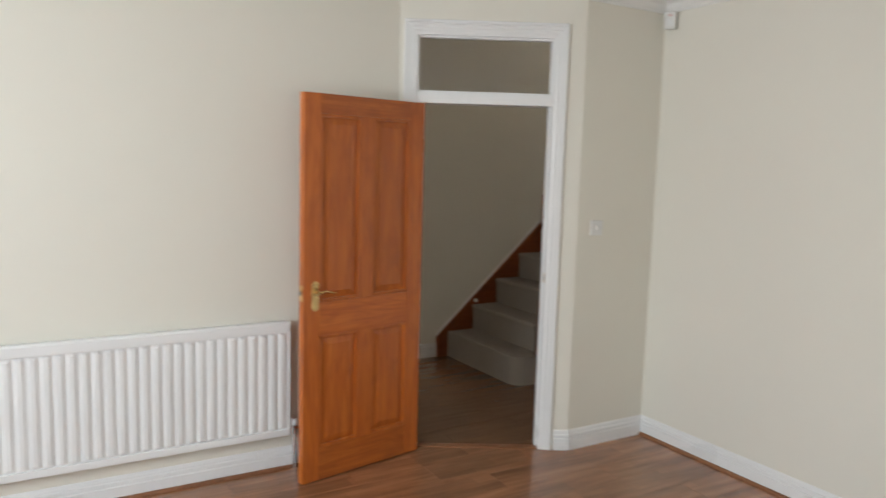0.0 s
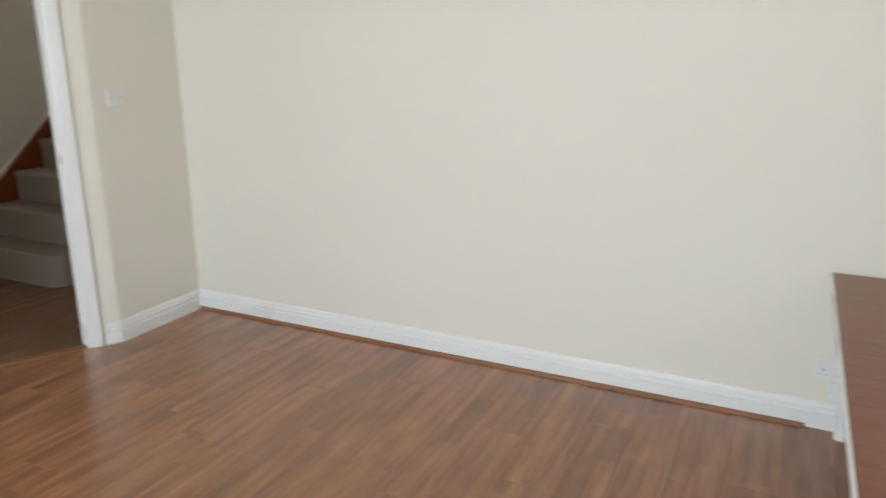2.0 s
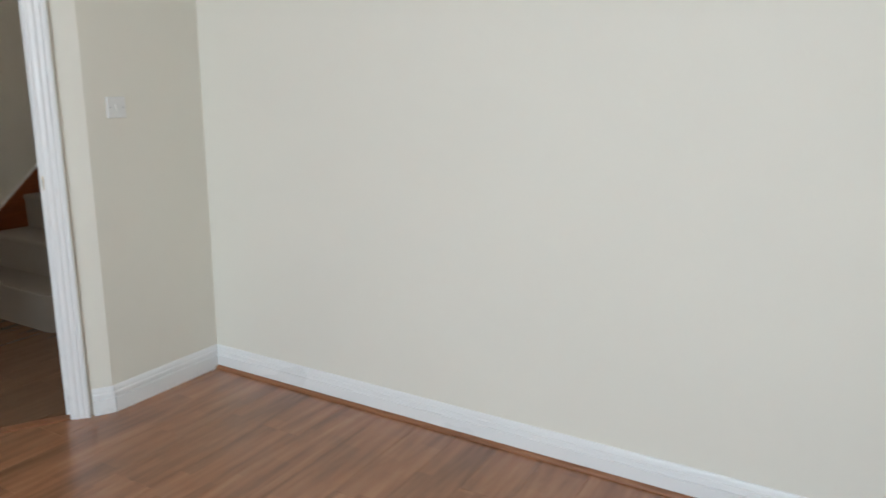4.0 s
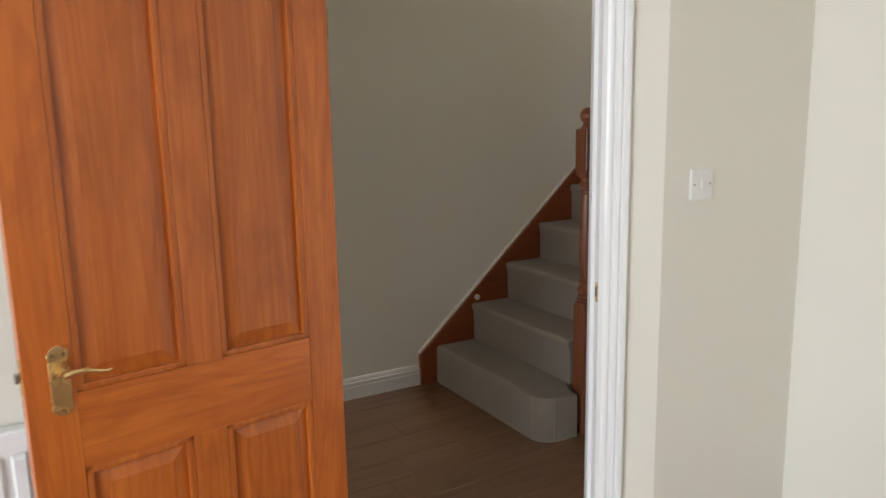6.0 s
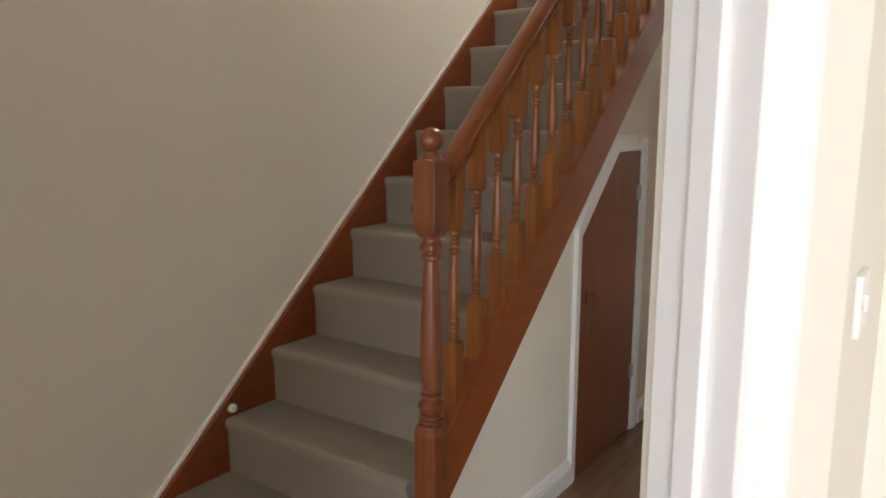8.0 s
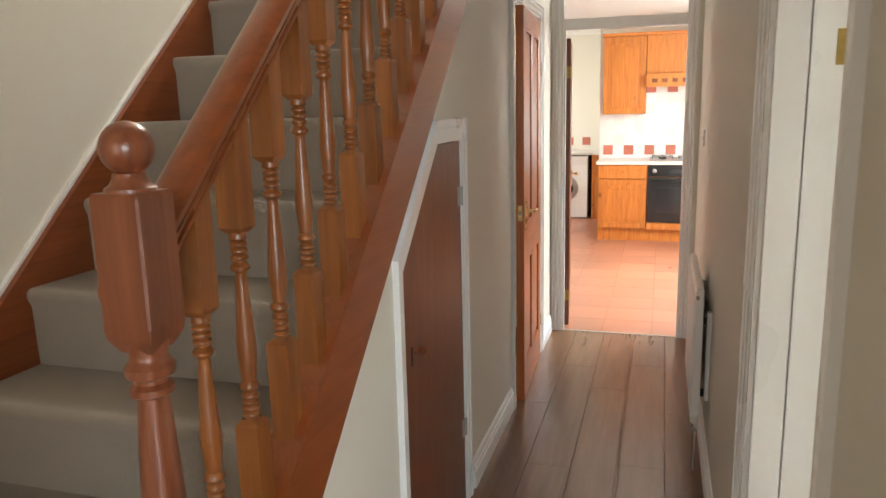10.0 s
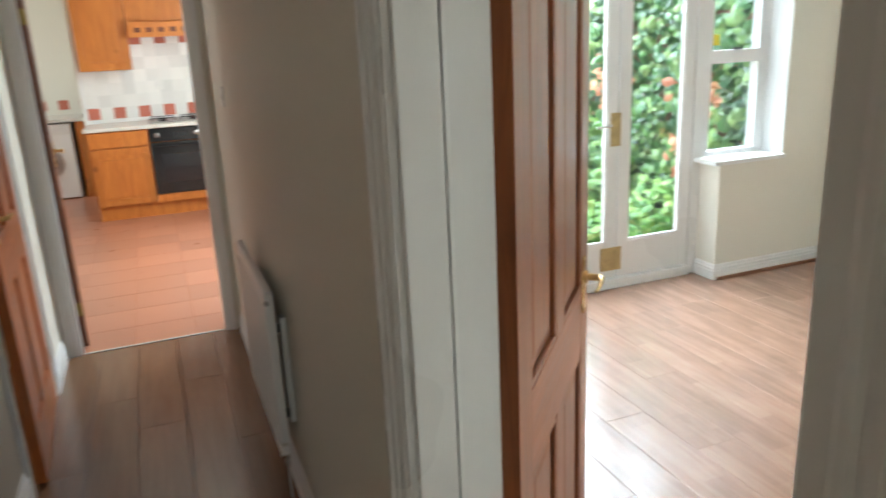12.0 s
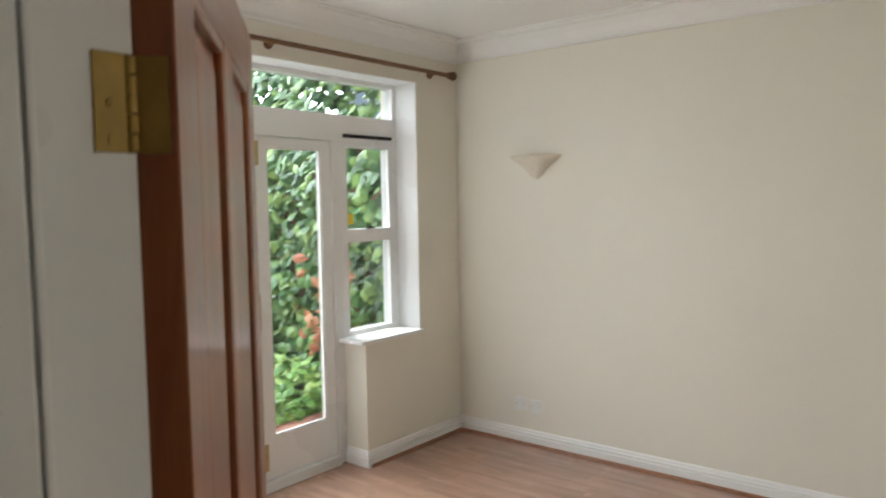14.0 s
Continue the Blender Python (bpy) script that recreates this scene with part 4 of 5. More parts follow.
    sub("head_block", bm)
    bm = lathe(bmesh.new(), [(nw * 0.44, 1.458), (nw * 0.44, 1.468), (nw * 0.34, 1.474), (nw * 0.29, 1.482), (nw * 0.28, 1.488)] + [(0.0368 * math.sin(a), 1.522 - 0.0368 * math.cos(a)) for a in [0.52 + k * (math.pi - 0.54) / 16 for k in range(17)]], 28)
    sub("ball_cap", bm, "round wooden ball cap")
    # small button on the wall string
    bm = lathe(bmesh.new(), [(0.0, 0), (0.016, 0.0), (0.017, 0.012), (0.012, 0.02), (0.002, 0.022)], 16)
    bmesh.ops.rotate(bm, verts=bm.verts, cent=(0, 0, 0), matrix=Matrix.Rotation(radians(90), 3, "Y"))
    bmesh.ops.translate(bm, verts=bm.verts, vec=(0.034, 0.262, 0.475))
    part("cover_button", bm, PLASTIC, s, "small white round button on the string", True)
    return s


# ---- radiators and fittings ----
def radiator(name, label, at, turn, length, z0, z1, rib=0.052, depth=0.06):
    """Pressed steel panel: local x along, y out from the wall."""
    r = thing(name, label, "radiator", at, turn)
    h = z1 - z0
    bm = bmesh.new()
    ribs = int(length / rib)
    pitch = (length - 0.03) / ribs
    xs, ys = [], []
    for k in range(ribs):
        b = 0.015 + k * pitch
        for u, d in ((0.0, 0), (0.14, 0), (0.27, 0.011), (0.73, 0.011), (0.86, 0)):
            xs.append(b + u * pitch)
            ys.append(d)
    xs.append(length - 0.015)
    ys.append(0)
    levels = [(0.035, 0.0), (0.052, 1.0), (h - 0.065, 1.0), (h - 0.048, 0.0)]
    grid = [[bm.verts.new((x, depth - 0.011 + d * k, z0 + z)) for x, d in zip(xs, ys)] for z, k in levels]
    for a, b in zip(grid, grid[1:]):
        for i in range(len(xs) - 1):
            bm.faces.new((a[i], a[i + 1], b[i + 1], b[i]))
    box(bm, 0.0, length, depth - 0.03, depth - 0.0112, z0, z1, bevel=0.003)
    part("front_panel", bm, RADW, r)
    part("bottom_channel", boxed(0.0, length, depth - 0.012, depth + 0.001, z0, z0 + 0.036, bevel=0.004), RADW, r)
    part("top_channel", boxed(0.0, length, depth - 0.012, depth + 0.001, z1 - 0.049, z1, bevel=0.004), RADW, r)
    part("side_cover", boxed(-0.004, 0.008, 0.012, depth - 0.004, z0 + 0.02, z1 + 0.004, bevel=0.003), RADW, r)
    part("side_cover", boxed(length - 0.008, length + 0.004, 0.012, depth - 0.004, z0 + 0.02, z1 + 0.004, bevel=0.003), RADW, r)
    bm = bmesh.new()
    box(bm, 0.004, length - 0.004, 0.014, depth - 0.006, z1 - 0.004, z1 + 0.006, bevel=0.002)
    for k in range(int(length / 0.028)):
        x = 0.02 + k * 0.028
        box(bm, x, x + 0.016, 0.018, depth - 0.01, z1 + 0.0055, z1 + 0.0075)
    part("top_grille", bm, RADW, r)
    for x in (0.12, length - 0.12):
        part("bracket", boxed(x - 0.015, x + 0.015, 0.0, 0.03, z0 + 0.08, z1 - 0.06), STEEL, r)
    return r


def valve(parent, x, y, z):
    bm = bmesh.new()
    lathe(bm, [(0.011, 0.0), (0.011, 0.035), (0.014, 0.036), (0.014, 0.052), (0.012, 0.053)], 12, (x, y, z - 0.045))
    tube(bm, (x, y, z - 0.01), (x - 0.03, y, z - 0.01), 0.009)
    v = part("valve", bm, CHROME, parent, "chrome radiator valve on a pipe", True)
    part("valve_cap", lathe(bmesh.new(), [(0.013, 0), (0.016, 0.004), (0.016, 0.028), (0.012, 0.034)], 14, (x, y, z + 0.008)), PLASTIC, v, "white valve cap", True)
    part("pipe", tube(bmesh.new(), (x, y, 0.0), (x, y, z - 0.04), 0.0075), CHROME, v, "", True)


def plate(name, label, category, o, along, out, w, h, z, kind="switch", gangs=1):
    """A wall plate. o: centre on the wall in plan."""
    along, out = Vector((*along, 0)).normalized(), Vector((*out, 0)).normalized()
    ob = new(name)
    ob.empty_display_size = 0.05
    m = Matrix.Identity(4)
    for i, col in enumerate((along, out, Vector((0, 0, 1)))):
        for j in range(3):
            m[j][i] = col[j]
    m.translation = (o[0], o[1], z)
    ob.matrix_world = m
    tagged(ob, label, category)
    part("face_plate", boxed(-w / 2, w / 2, 0, 0.009, -h / 2, h / 2, bevel=0.0025), PLASTIC, ob)
    if kind == "switch":
        for k in range(gangs):
            x = (k - (gangs - 1) / 2) * 0.022
            part("rocker", boxed(x - 0.006, x + 0.006, 0.008, 0.0135, -0.012, 0.012, bevel=0.0015), PLASTIC, ob)
        for x in (-w / 2 + 0.012, w / 2 - 0.012):
            part("screw", tube(bmesh.new(), (x, 0.0085, 0), (x, 0.0098, 0), 0.0035, 10), STEEL, ob)
    elif kind == "socket":
        for x in (-0.033, 0.033):
            part("rocker", boxed(x - 0.006, x + 0.006, 0.008, 0.013, 0.014, 0.03, bevel=0.0015), PLASTIC, ob)
            # pin holes are flat dark chips, their inner shade given as colour
            bm = bmesh.new()
            box(bm, x - 0.003, x + 0.003, 0.0088, 0.0094, -0.004, 0.004)
            box(bm, x - 0.015, x - 0.008, 0.0088, 0.0094, -0.022, -0.018)
            box(bm, x + 0.008, x + 0.015, 0.0088, 0.0094, -0.022, -0.018)
            part("pin_hole", bm, DARKGAP, ob)
    elif kind == "blank":
        for x in (-w / 2 + 0.012, w / 2 - 0.012):
            part("screw", tube(bmesh.new(), (x, 0.0085, 0), (x, 0.0098, 0), 0.0035, 10), STEEL, ob)
    return ob


def living_fittings():
    r = radiator("radiator", "white ribbed panel radiator under the cream wall", (LIV_X0, -2.02, 0), -90, 1.6, 0.2, 0.815)
    valve(r, -0.03, 0.04, 0.24)
    plate("light_switch", "white plastic single light switch on the wall", "switch", (SW_X, -0.325), (0, 1), (1, 0), 0.087, 0.087, 1.325)
    plate("wall_socket", "white double power socket above the skirting", "socket", (5.672, 0.145), (1, 0), (0, -1), 0.146, 0.086, 0.27, "socket")
    plate("aerial_plate", "white plastic aerial plate above the skirting", "socket", (5.715, 0.145), (1, 0), (0, -1), 0.086, 0.086, 0.175, "blank")
    a = thing("alarm_sensor", "white corner alarm sensor with a red light", "sensor", (2.245, 0.098, 2.545), 45)
    bm = prism(bmesh.new(), [(-0.03, -0.018), (0.03, -0.018), (0.034, 0.0), (0.02, 0.03), (-0.02, 0.03), (-0.034, 0.0)], "z", -0.05, 0.05)
    bmesh.ops.bevel(bm, geom=bm.edges[:], offset=0.005, segments=2, affect="EDGES")
    part("casing", bm, PLASTIC, a)
    part("sensor_window", boxed(-0.018, 0.018, -0.0205, -0.016, -0.035, 0.005, bevel=0.003), GLOSS, a)
    part("indicator", boxed(-0.005, 0.005, -0.0205, -0.017, 0.024, 0.03), PETAL, a, "small red indicator light")
    # long table standing against the partition
    tb = thing("table", "long table with reddish-brown wooden top and white edge", "table")
    part("tabletop", boxed(5.622, 6.40, -1.72, 0.118, 0.686, 0.70, bevel=0.001), SIDEW, tb)
    part("top_edging", boxed(5.614, 5.622, -1.72, 0.118, 0.672, 0.6995, bevel=0.001), GLOSS, tb, "thin white edging strip")
    part("apron", boxed(5.70, 6.36, -1.68, 0.09, 0.60, 0.686), GLOSS, tb)
    for x in (5.73, 6.32):
        for y in (-1.66, 0.07):
            part("leg", boxed(x - 0.02, x + 0.02, y - 0.02, y + 0.02, 0.0, 0.60, bevel=0.003), GLOSS, tb, "white square leg")


def slim_radiator():
    """Single flat panel held well off the passage wall."""
    r = thing("radiator", "slim white single-panel radiator standing off the passage wall", "radiator", (HALL_X1, 2.5, 0), 90)
    length, z0, z1, d0, d1 = 0.75, 0.20, 0.80, 0.037, 0.07
    part("front_panel", boxed(0, length, d0, d1, z0, z1, bevel=0.006), RADW, r)
    for x in (0.05 + 0.0525 * k for k in range(13)):
        part("flute", boxed(x, x + 0.03, d1 - 0.004, d1 + 0.005, z0 + 0.045, z1 - 0.045, bevel=0.004), RADW, r)
    part("top_seam", boxed(0.004, length - 0.004, d0 + 0.006, d1 - 0.006, z1, z1 + 0.006, bevel=0.002), RADW, r)
    for x in (0.055, length - 0.095):
        br = part("bracket", boxed(x, x + 0.04, 0.0, 0.018, z0 + 0.1, z1 - 0.11, bevel=0.002), RADW, r, "white steel wall bracket")
        for z in (z0 + 0.13, z1 - 0.15):
            part("bracket_hook", boxed(x + 0.012, x + 0.028, 0.018, d0, z - 0.015, z + 0.015), DARKGAP, br, "dark plastic hook pad")
    part("air_vent", tube(bmesh.new(), (-0.012, 0.062, z1 - 0.03), (0.004, 0.062, z1 - 0.03), 0.008), STEEL, r, "", True)
    valve(r, -0.025, 0.058, 0.225)


def hall_fittings():
    slim_radiator()
    plate("light_switch", "white plastic switch beside the kitchen doorway", "switch", (HALL_X1, 3.74), (0, 1), (-1, 0), 0.087, 0.087, 1.36)
    plate("light_switch", "white plastic double light switch between the doors", "switch", (HALL_X1, 0.035), (0, 1), (-1, 0), 0.087, 0.087, 1.35, "switch", 2)


# ---- garden doors and dining room ----
def garden_doors():
    y0, y1 = 3.895, 3.965
    f = thing("window_1", "white painted garden doors with side windows and top light", "window", (0.027, 0.02, 0), kind="structure")
    xl, xr = 3.045, 5.295
    def bar(x0, x1, z0, z1, name="window_frame", d0=y0, d1=y1):
        return part(name, boxed(x0, x1, d0, d1, z0, z1, bevel=0.003), GLOSS, f)
    bar(xl, xl + 0.035, 0.77, 2.342)
    bar(xr - 0.035, xr, 0.77, 2.342)
    bar(xl, xr, 2.31, 2.341, "head_rail", y0 + 0.001, y1 - 0.001)
    bar(xl + 0.035, xr - 0.035, 1.96, 2.115, "transom", y0 + 0.0, y1 + 0.004)
    bar(4.725, 4.80, 0.0, 1.96, "post")
    bar(3.54, 3.615, 0.0, 1.96, "post")
    bar(3.615, 4.725, 0.0, 0.06, "threshold", y0 - 0.02, y1)
    def pane(x0, x1, z0, z1, y=3.925, parent=f):
        p = part("pane", boxed(x0, x1, y - 0.002, y + 0.002, z0, z1), GLASS, parent, "clear glass pane")
        p.visible_shadow = False
        return p
    pane(xl + 0.035, xr - 0.035, 2.115, 2.31)
    # side windows: sash over sash
    for a, b in ((4.80, xr - 0.035), (xl + 0.035, 3.54)):
        bar(a, b, 0.77, 0.80, "sash_rail")
        bar(a, b, 1.345, 1.425, "meeting_rail", y0 - 0.004, y1)
        bar(a, b, 1.925, 1.96, "sash_rail")
        bar(a, a + 0.045, 0.80, 1.925, "sash_stile")
        bar(b - 0.045, b, 0.80, 1.925, "sash_stile")
        part("trickle_vent", boxed(a + 0.02, b - 0.02, y0 - 0.012, y0 + 0.01, 1.982, 2.002, bevel=0.002), DARKGAP, f, "dark trickle vent slot")
        pane(a + 0.045, b - 0.045, 0.80, 1.345)
        pane(a + 0.045, b - 0.045, 1.425, 1.925)
        part("window_sill", boxed(a - 0.06, b + 0.035, DIN_Y1 - 0.048, y0, 0.743, 0.769, bevel=0.004), GLOSS, f, "white painted window sill")
    # two glazed leaves
    for x0, x1 in ((3.618, 4.166), (4.174, 4.722)):
        leaf = part("door_leaf", boxed(x0, x0 + 0.078, y0 + 0.008, y1 - 0.012, 0.065, 1.955, bevel=0.003), GLOSS, f, "white glazed door leaf")
        for a, b, c, d in ((x1 - 0.075, x1, 0.065, 1.955), (x0 + 0.078, x1 - 0.075, 0.065, 0.295), (x0 + 0.078, x1 - 0.075, 1.904, 1.955)):
            part("leaf_rail", boxed(a, b, y0 + 0.009, y1 - 0.013, c, d, bevel=0.003), GLOSS, leaf)
        p = pane(x0 + 0.078, x1 - 0.075, 0.295, 1.904, 3.922, leaf)
        for a, b, c, d in ((x0 + 0.078, x0 + 0.09, 0.295, 1.904), (x1 - 0.087, x1 - 0.075, 0.295, 1.904), (x0 + 0.09, x1 - 0.087, 0.295, 0.307), (x0 + 0.09, x1 - 0.087, 1.892, 1.904)):
            part("glazing_bead", boxed(a, b, y0 + 0.014, y0 + 0.03, c, d), GLOSS, leaf)
    for a, b, c, d in ((4.115, 4.185, 0.9, 1.1), (4.055, 4.205, 0.115, 0.265), (4.14, 4.2, 1.80, 1.93)):
        part("door_plate", boxed(a, b, y0 + 0.003, y0 + 0.0085, c, d, bevel=0.001), PALEBR, f, "worn pale brass door plate")
    bm = tube(bmesh.new(), (4.09, y0 + 0.008, 1.03), (4.09, y0 - 0.04, 1.03), 0.008)
    tube(bm, (4.09, y0 - 0.04, 1.03), (3.99, y0 - 0.042, 1.025), 0.008)
    part("lever", bm, CHROME, f, "small bright lever handle", True)
    part("sticker", boxed(4.86, 4.915, 3.9195, 3.9225, 1.455, 1.52), STICKER, f, "small yellow sticker on the pane")
    part("sash_catch", boxed(4.99, 5.06, y0 - 0.018, y0 - 0.004, 1.425, 1.44, bevel=0.003), DARKGAP, f, "dark sash catch")
    # reveals
    bm = bmesh.new()
    box(bm, xr - 0.004, xr + 0.001, DIN_Y1 - 0.018, y0, 0.769, 2.342)
    box(bm, xl - 0.001, xl + 0.004, DIN_Y1 - 0.018, y0, 0.769, 2.342)
    box(bm, xl + 0.004, xr - 0.004, DIN_Y1 - 0.018, y0, 2.338, 2.343)
    rv = solid("trim", bm, GLOSS, "white painted window reveal", "reveal", "structure")
    rv.location = (0.027, 0.02, 0)


def dining_fittings():
    # plaster wall light: a pointed half bowl
    s = thing("wall_light", "cream plaster half-bowl wall light", "wall light", (DIN_X1, 3.105, 1.715), 90)
    bm = bmesh.new()
    prof = [(0.006, 0.0), (0.022, 0.012), (0.05, 0.04), (0.085, 0.075), (0.125, 0.105), (0.152, 0.128), (0.155, 0.134), (0.149, 0.136), (0.118, 0.112), (0.078, 0.083), (0.044, 0.05), (0.012, 0.02)]
    rings = []
    for j in range(17):
        a = j / 16 * math.pi
        rings.append([bm.verts.new((r * 1.15 * math.cos(a), r * math.sin(a) * 0.8, z * 1.08)) for r, z in prof])
    for p, q in zip(rings, rings[1:]):
        for i in range(len(prof)):
            bm.faces.new((p[i], q[i], q[(i + 1) % len(prof)], p[(i + 1) % len(prof)]))
    bm.faces.new(rings[0])
    bm.faces.new(rings[-1][::-1])
    part("bowl", bm, BALLG, s, "", True)
    part("back_plate", boxed(-0.05, 0.05, 0.0, 0.012, 0.02, 0.11, bevel=0.003), BALLG, s)
    part("lamp_holder", lathe(bmesh.new(), [(0.014, 0.02), (0.016, 0.03), (0.016, 0.06), (0.012, 0.065)], 12, (0, 0.045, 0.04)), PLASTIC, s)
    plate("wall_socket", "white double power socket above the skirting", "socket", (DIN_X1, 3.125), (0, 1), (-1, 0), 0.086, 0.086, 0.255, "blank")
    plate("aerial_plate", "cream single wall plate above the skirting", "socket", (DIN_X1, 3.235), (0, 1), (-1, 0), 0.086, 0.086, 0.26, "blank")
    # curtain pole
    p = thing("curtain_pole", "dark wooden curtain pole with end finials", "curtain pole")
    y, z = DIN_Y1 - 0.075, 2.405
    part("pole", tube(bmesh.new(), (2.78, y, z), (5.56, y, z), 0.0135, 14), POLE, p, "", True)
    for x, d in ((5.56, 1), (2.78, -1)):
        bm = lathe(bmesh.new(), [(0.0145, 0), (0.021, 0.004), (0.021, 0.01), (0.013, 0.016), (0.026, 0.034), (0.03, 0.05), (0.024, 0.068), (0.008, 0.078)], 16)
        bmesh.ops.rotate(bm, verts=bm.verts, cent=(0, 0, 0), matrix=Matrix.Rotation(radians(90 * d), 3, "Y"))
        bmesh.ops.translate(bm, verts=bm.verts, vec=(x, y, z))
        part("finial", bm, POLE, p, "", True)
    for x in (5.45, 4.17, 2.89):
        bm = tube(bmesh.new(), (x, y - 0.02, z), (x, DIN_Y1, z), 0.011)
        b = part("bracket", bm, POLE, p, "", True)
        bm = lathe(bmesh.new(), [(0.022, 0), (0.028, 0.004), (0.028, 0.012)], 14)
        bmesh.ops.rotate(bm, verts=bm.verts, cent=(0, 0, 0), matrix=Matrix.Rotation(radians(90), 3, "X"))
        bmesh.ops.translate(bm, verts=bm.verts, vec=(x, DIN_Y1, z))
        part("rose", bm, POLE, b, "", True)


# ---- kitchen ----
def cabinet_front(parent, x0, x1, y, z0, z1, arch=True, name="cabinet_door", knob=None):
    """Framed door with a raised, arched panel, facing -y."""
    st = 0.06
    d = part(name, boxed(x0, x0 + st, y - 0.02, y, z0, z1, bevel=0.002), CABW, parent)
    part("stile", boxed(x1 - st, x1, y - 0.02, y, z0, z1, bevel=0.002), CABW, d)
    part("rail", boxed(x0 + st, x1 - st, y - 0.0195, y - 0.0005, z0, z0 + st, bevel=0.0015), CABW, d)
    bm = bmesh.new()
    n = 12
    pts = [(x0 + st, z1), (x1 - st, z1)]
    for k in range(n + 1):
        u = 1 - k / n
        dip = 0.035 * (abs(2 * u - 1) ** 2) if arch else 0
        pts.append((x0 + st + u * (x1 - x0 - 2 * st), z1 - st - dip))
    prism(bm, pts, "y", y - 0.0195, y - 0.0005)
    part("rail", bm, CABW, d)
    bm = bmesh.new()
    box(bm, x0 + st - 0.004, x1 - st + 0.004, y - 0.01, y - 0.003, z0 + st - 0.004, z1 - st + 0.0)
    box(bm, x0 + st + 0.02, x1 - st - 0.02, y - 0.0165, y - 0.0095, z0 + st + 0.02, z1 - st - 0.045, bevel=0.005)
    part("panel", bm, CABW, d)
    if knob:
        bm = lathe(bmesh.new(), [(0.006, 0), (0.006, 0.01), (0.014, 0.016), (0.014, 0.024), (0.006, 0.03)], 14)
        bmesh.ops.rotate(bm, verts=bm.verts, cent=(0, 0, 0), matrix=Matrix.Rotation(radians(90), 3, "X"))
        bmesh.ops.translate(bm, verts=bm.verts, vec=(knob[0], y - 0.02, knob[1]))
        part("knob", bm, CABW, d, "round wooden knob", True)
    return d


def moved_solid(*args):
    ob = solid(*args)
    ob.location = (KX, KY, 0)
    return ob


def kitchen():
    yb, yw = 7.86, 8.10
    c = thing("base_cabinet", "orange pine base cabinet with drawer and arched door", "cabinet", (KX, KY, 0))
    part("body", boxed(1.062, 1.60, yb, KIT_Y1, 0.13, 0.868), CABW, c)
    cabinet_front(c, 1.066, 1.597, yb, 0.15, 0.70, knob=(1.545, 0.64))
    dr = part("drawer_front", boxed(1.066, 1.597, yb - 0.02, yb, 0.715, 0.86, bevel=0.004), CABW, c)
    bm = lathe(bmesh.new(), [(0.006, 0), (0.006, 0.01), (0.014, 0.016), (0.014, 0.024), (0.006, 0.03)], 14)
    bmesh.ops.rotate(bm, verts=bm.verts, cent=(0, 0, 0), matrix=Matrix.Rotation(radians(90), 3, "X"))
    bmesh.ops.translate(bm, verts=bm.verts, vec=(1.33, yb - 0.02, 0.79))
    part("knob", bm, CABW, dr, "round wooden knob", True)
    moved_solid("plinth", boxed(1.062, 2.90, yb + 0.03, yb + 0.05, 0.0, 0.13), CABW, "orange pine plinth board under the cabinets", "plinth")
    o = thing("built_in_oven", "black built-in electric oven with a glass door", "oven", (KX, KY, 0))
    part("housing", boxed(1.605, 2.205, yb, KIT_Y1, 0.13, 0.868), CABW, o)
    part("base_rail", boxed(1.605, 2.205, yb - 0.018, yb, 0.135, 0.215, bevel=0.002), CABW, o)
    body = part("control_panel", boxed(1.61, 2.2, yb - 0.022, yb, 0.735, 0.865, bevel=0.004), BLACK, o)
    for x in (1.68, 2.13, 2.05):
        bm = lathe(bmesh.new(), [(0.024, 0), (0.024, 0.004), (0.018, 0.006), (0.016, 0.024), (0.01, 0.026)], 18)
        bmesh.ops.rotate(bm, verts=bm.verts, cent=(0, 0, 0), matrix=Matrix.Rotation(radians(90), 3, "X"))
        bmesh.ops.translate(bm, verts=bm.verts, vec=(x, yb - 0.022, 0.8))
        part("knob", bm, STEEL, body, "steel control knob", True)
    part("clock_display", boxed(1.84, 1.97, yb - 0.0232, yb - 0.021, 0.78, 0.82), OVENGL, body)
    door = part("oven_door", boxed(1.61, 2.2, yb - 0.03, yb, 0.222, 0.728, bevel=0.005), BLACK, o)
    part("oven_window", boxed(1.70, 2.11, yb - 0.0325, yb - 0.029, 0.33, 0.61, bevel=0.001), OVENGL, door, "dark glass oven window")
    bm = tube(bmesh.new(), (1.65, yb - 0.065, 0.69), (2.16, yb - 0.065, 0.69), 0.009)
    for x in (1.68, 2.13):
        tube(bm, (x, yb - 0.03, 0.69), (x, yb - 0.065, 0.69), 0.007)
    part("door_handle", bm, BLACK, door, "black bar handle", True)
    c2 = thing("base_cabinet", "orange pine base cabinet with an arched door", "cabinet", (KX, KY, 0))
    part("body", boxed(2.21, 2.88, yb, KIT_Y1, 0.13, 0.868), CABW, c2)
    cabinet_front(c2, 2.215, 2.87, yb, 0.15, 0.86, knob=(2.27, 0.78))
    moved_solid("worktop", boxed(1.04, 2.89, yb - 0.045, KIT_Y1, 0.87, 0.906, bevel=0.008), WORKTOP, "pale speckled laminate worktop over the cabinets", "worktop")
    h = thing("gas_hob", "steel gas hob with black pan supports", "hob", (KX, KY, 0))
    part("hob_plate", boxed(1.62, 2.19, yb + 0.06, yb + 0.54, 0.907, 0.918, bevel=0.004), STEEL, h)
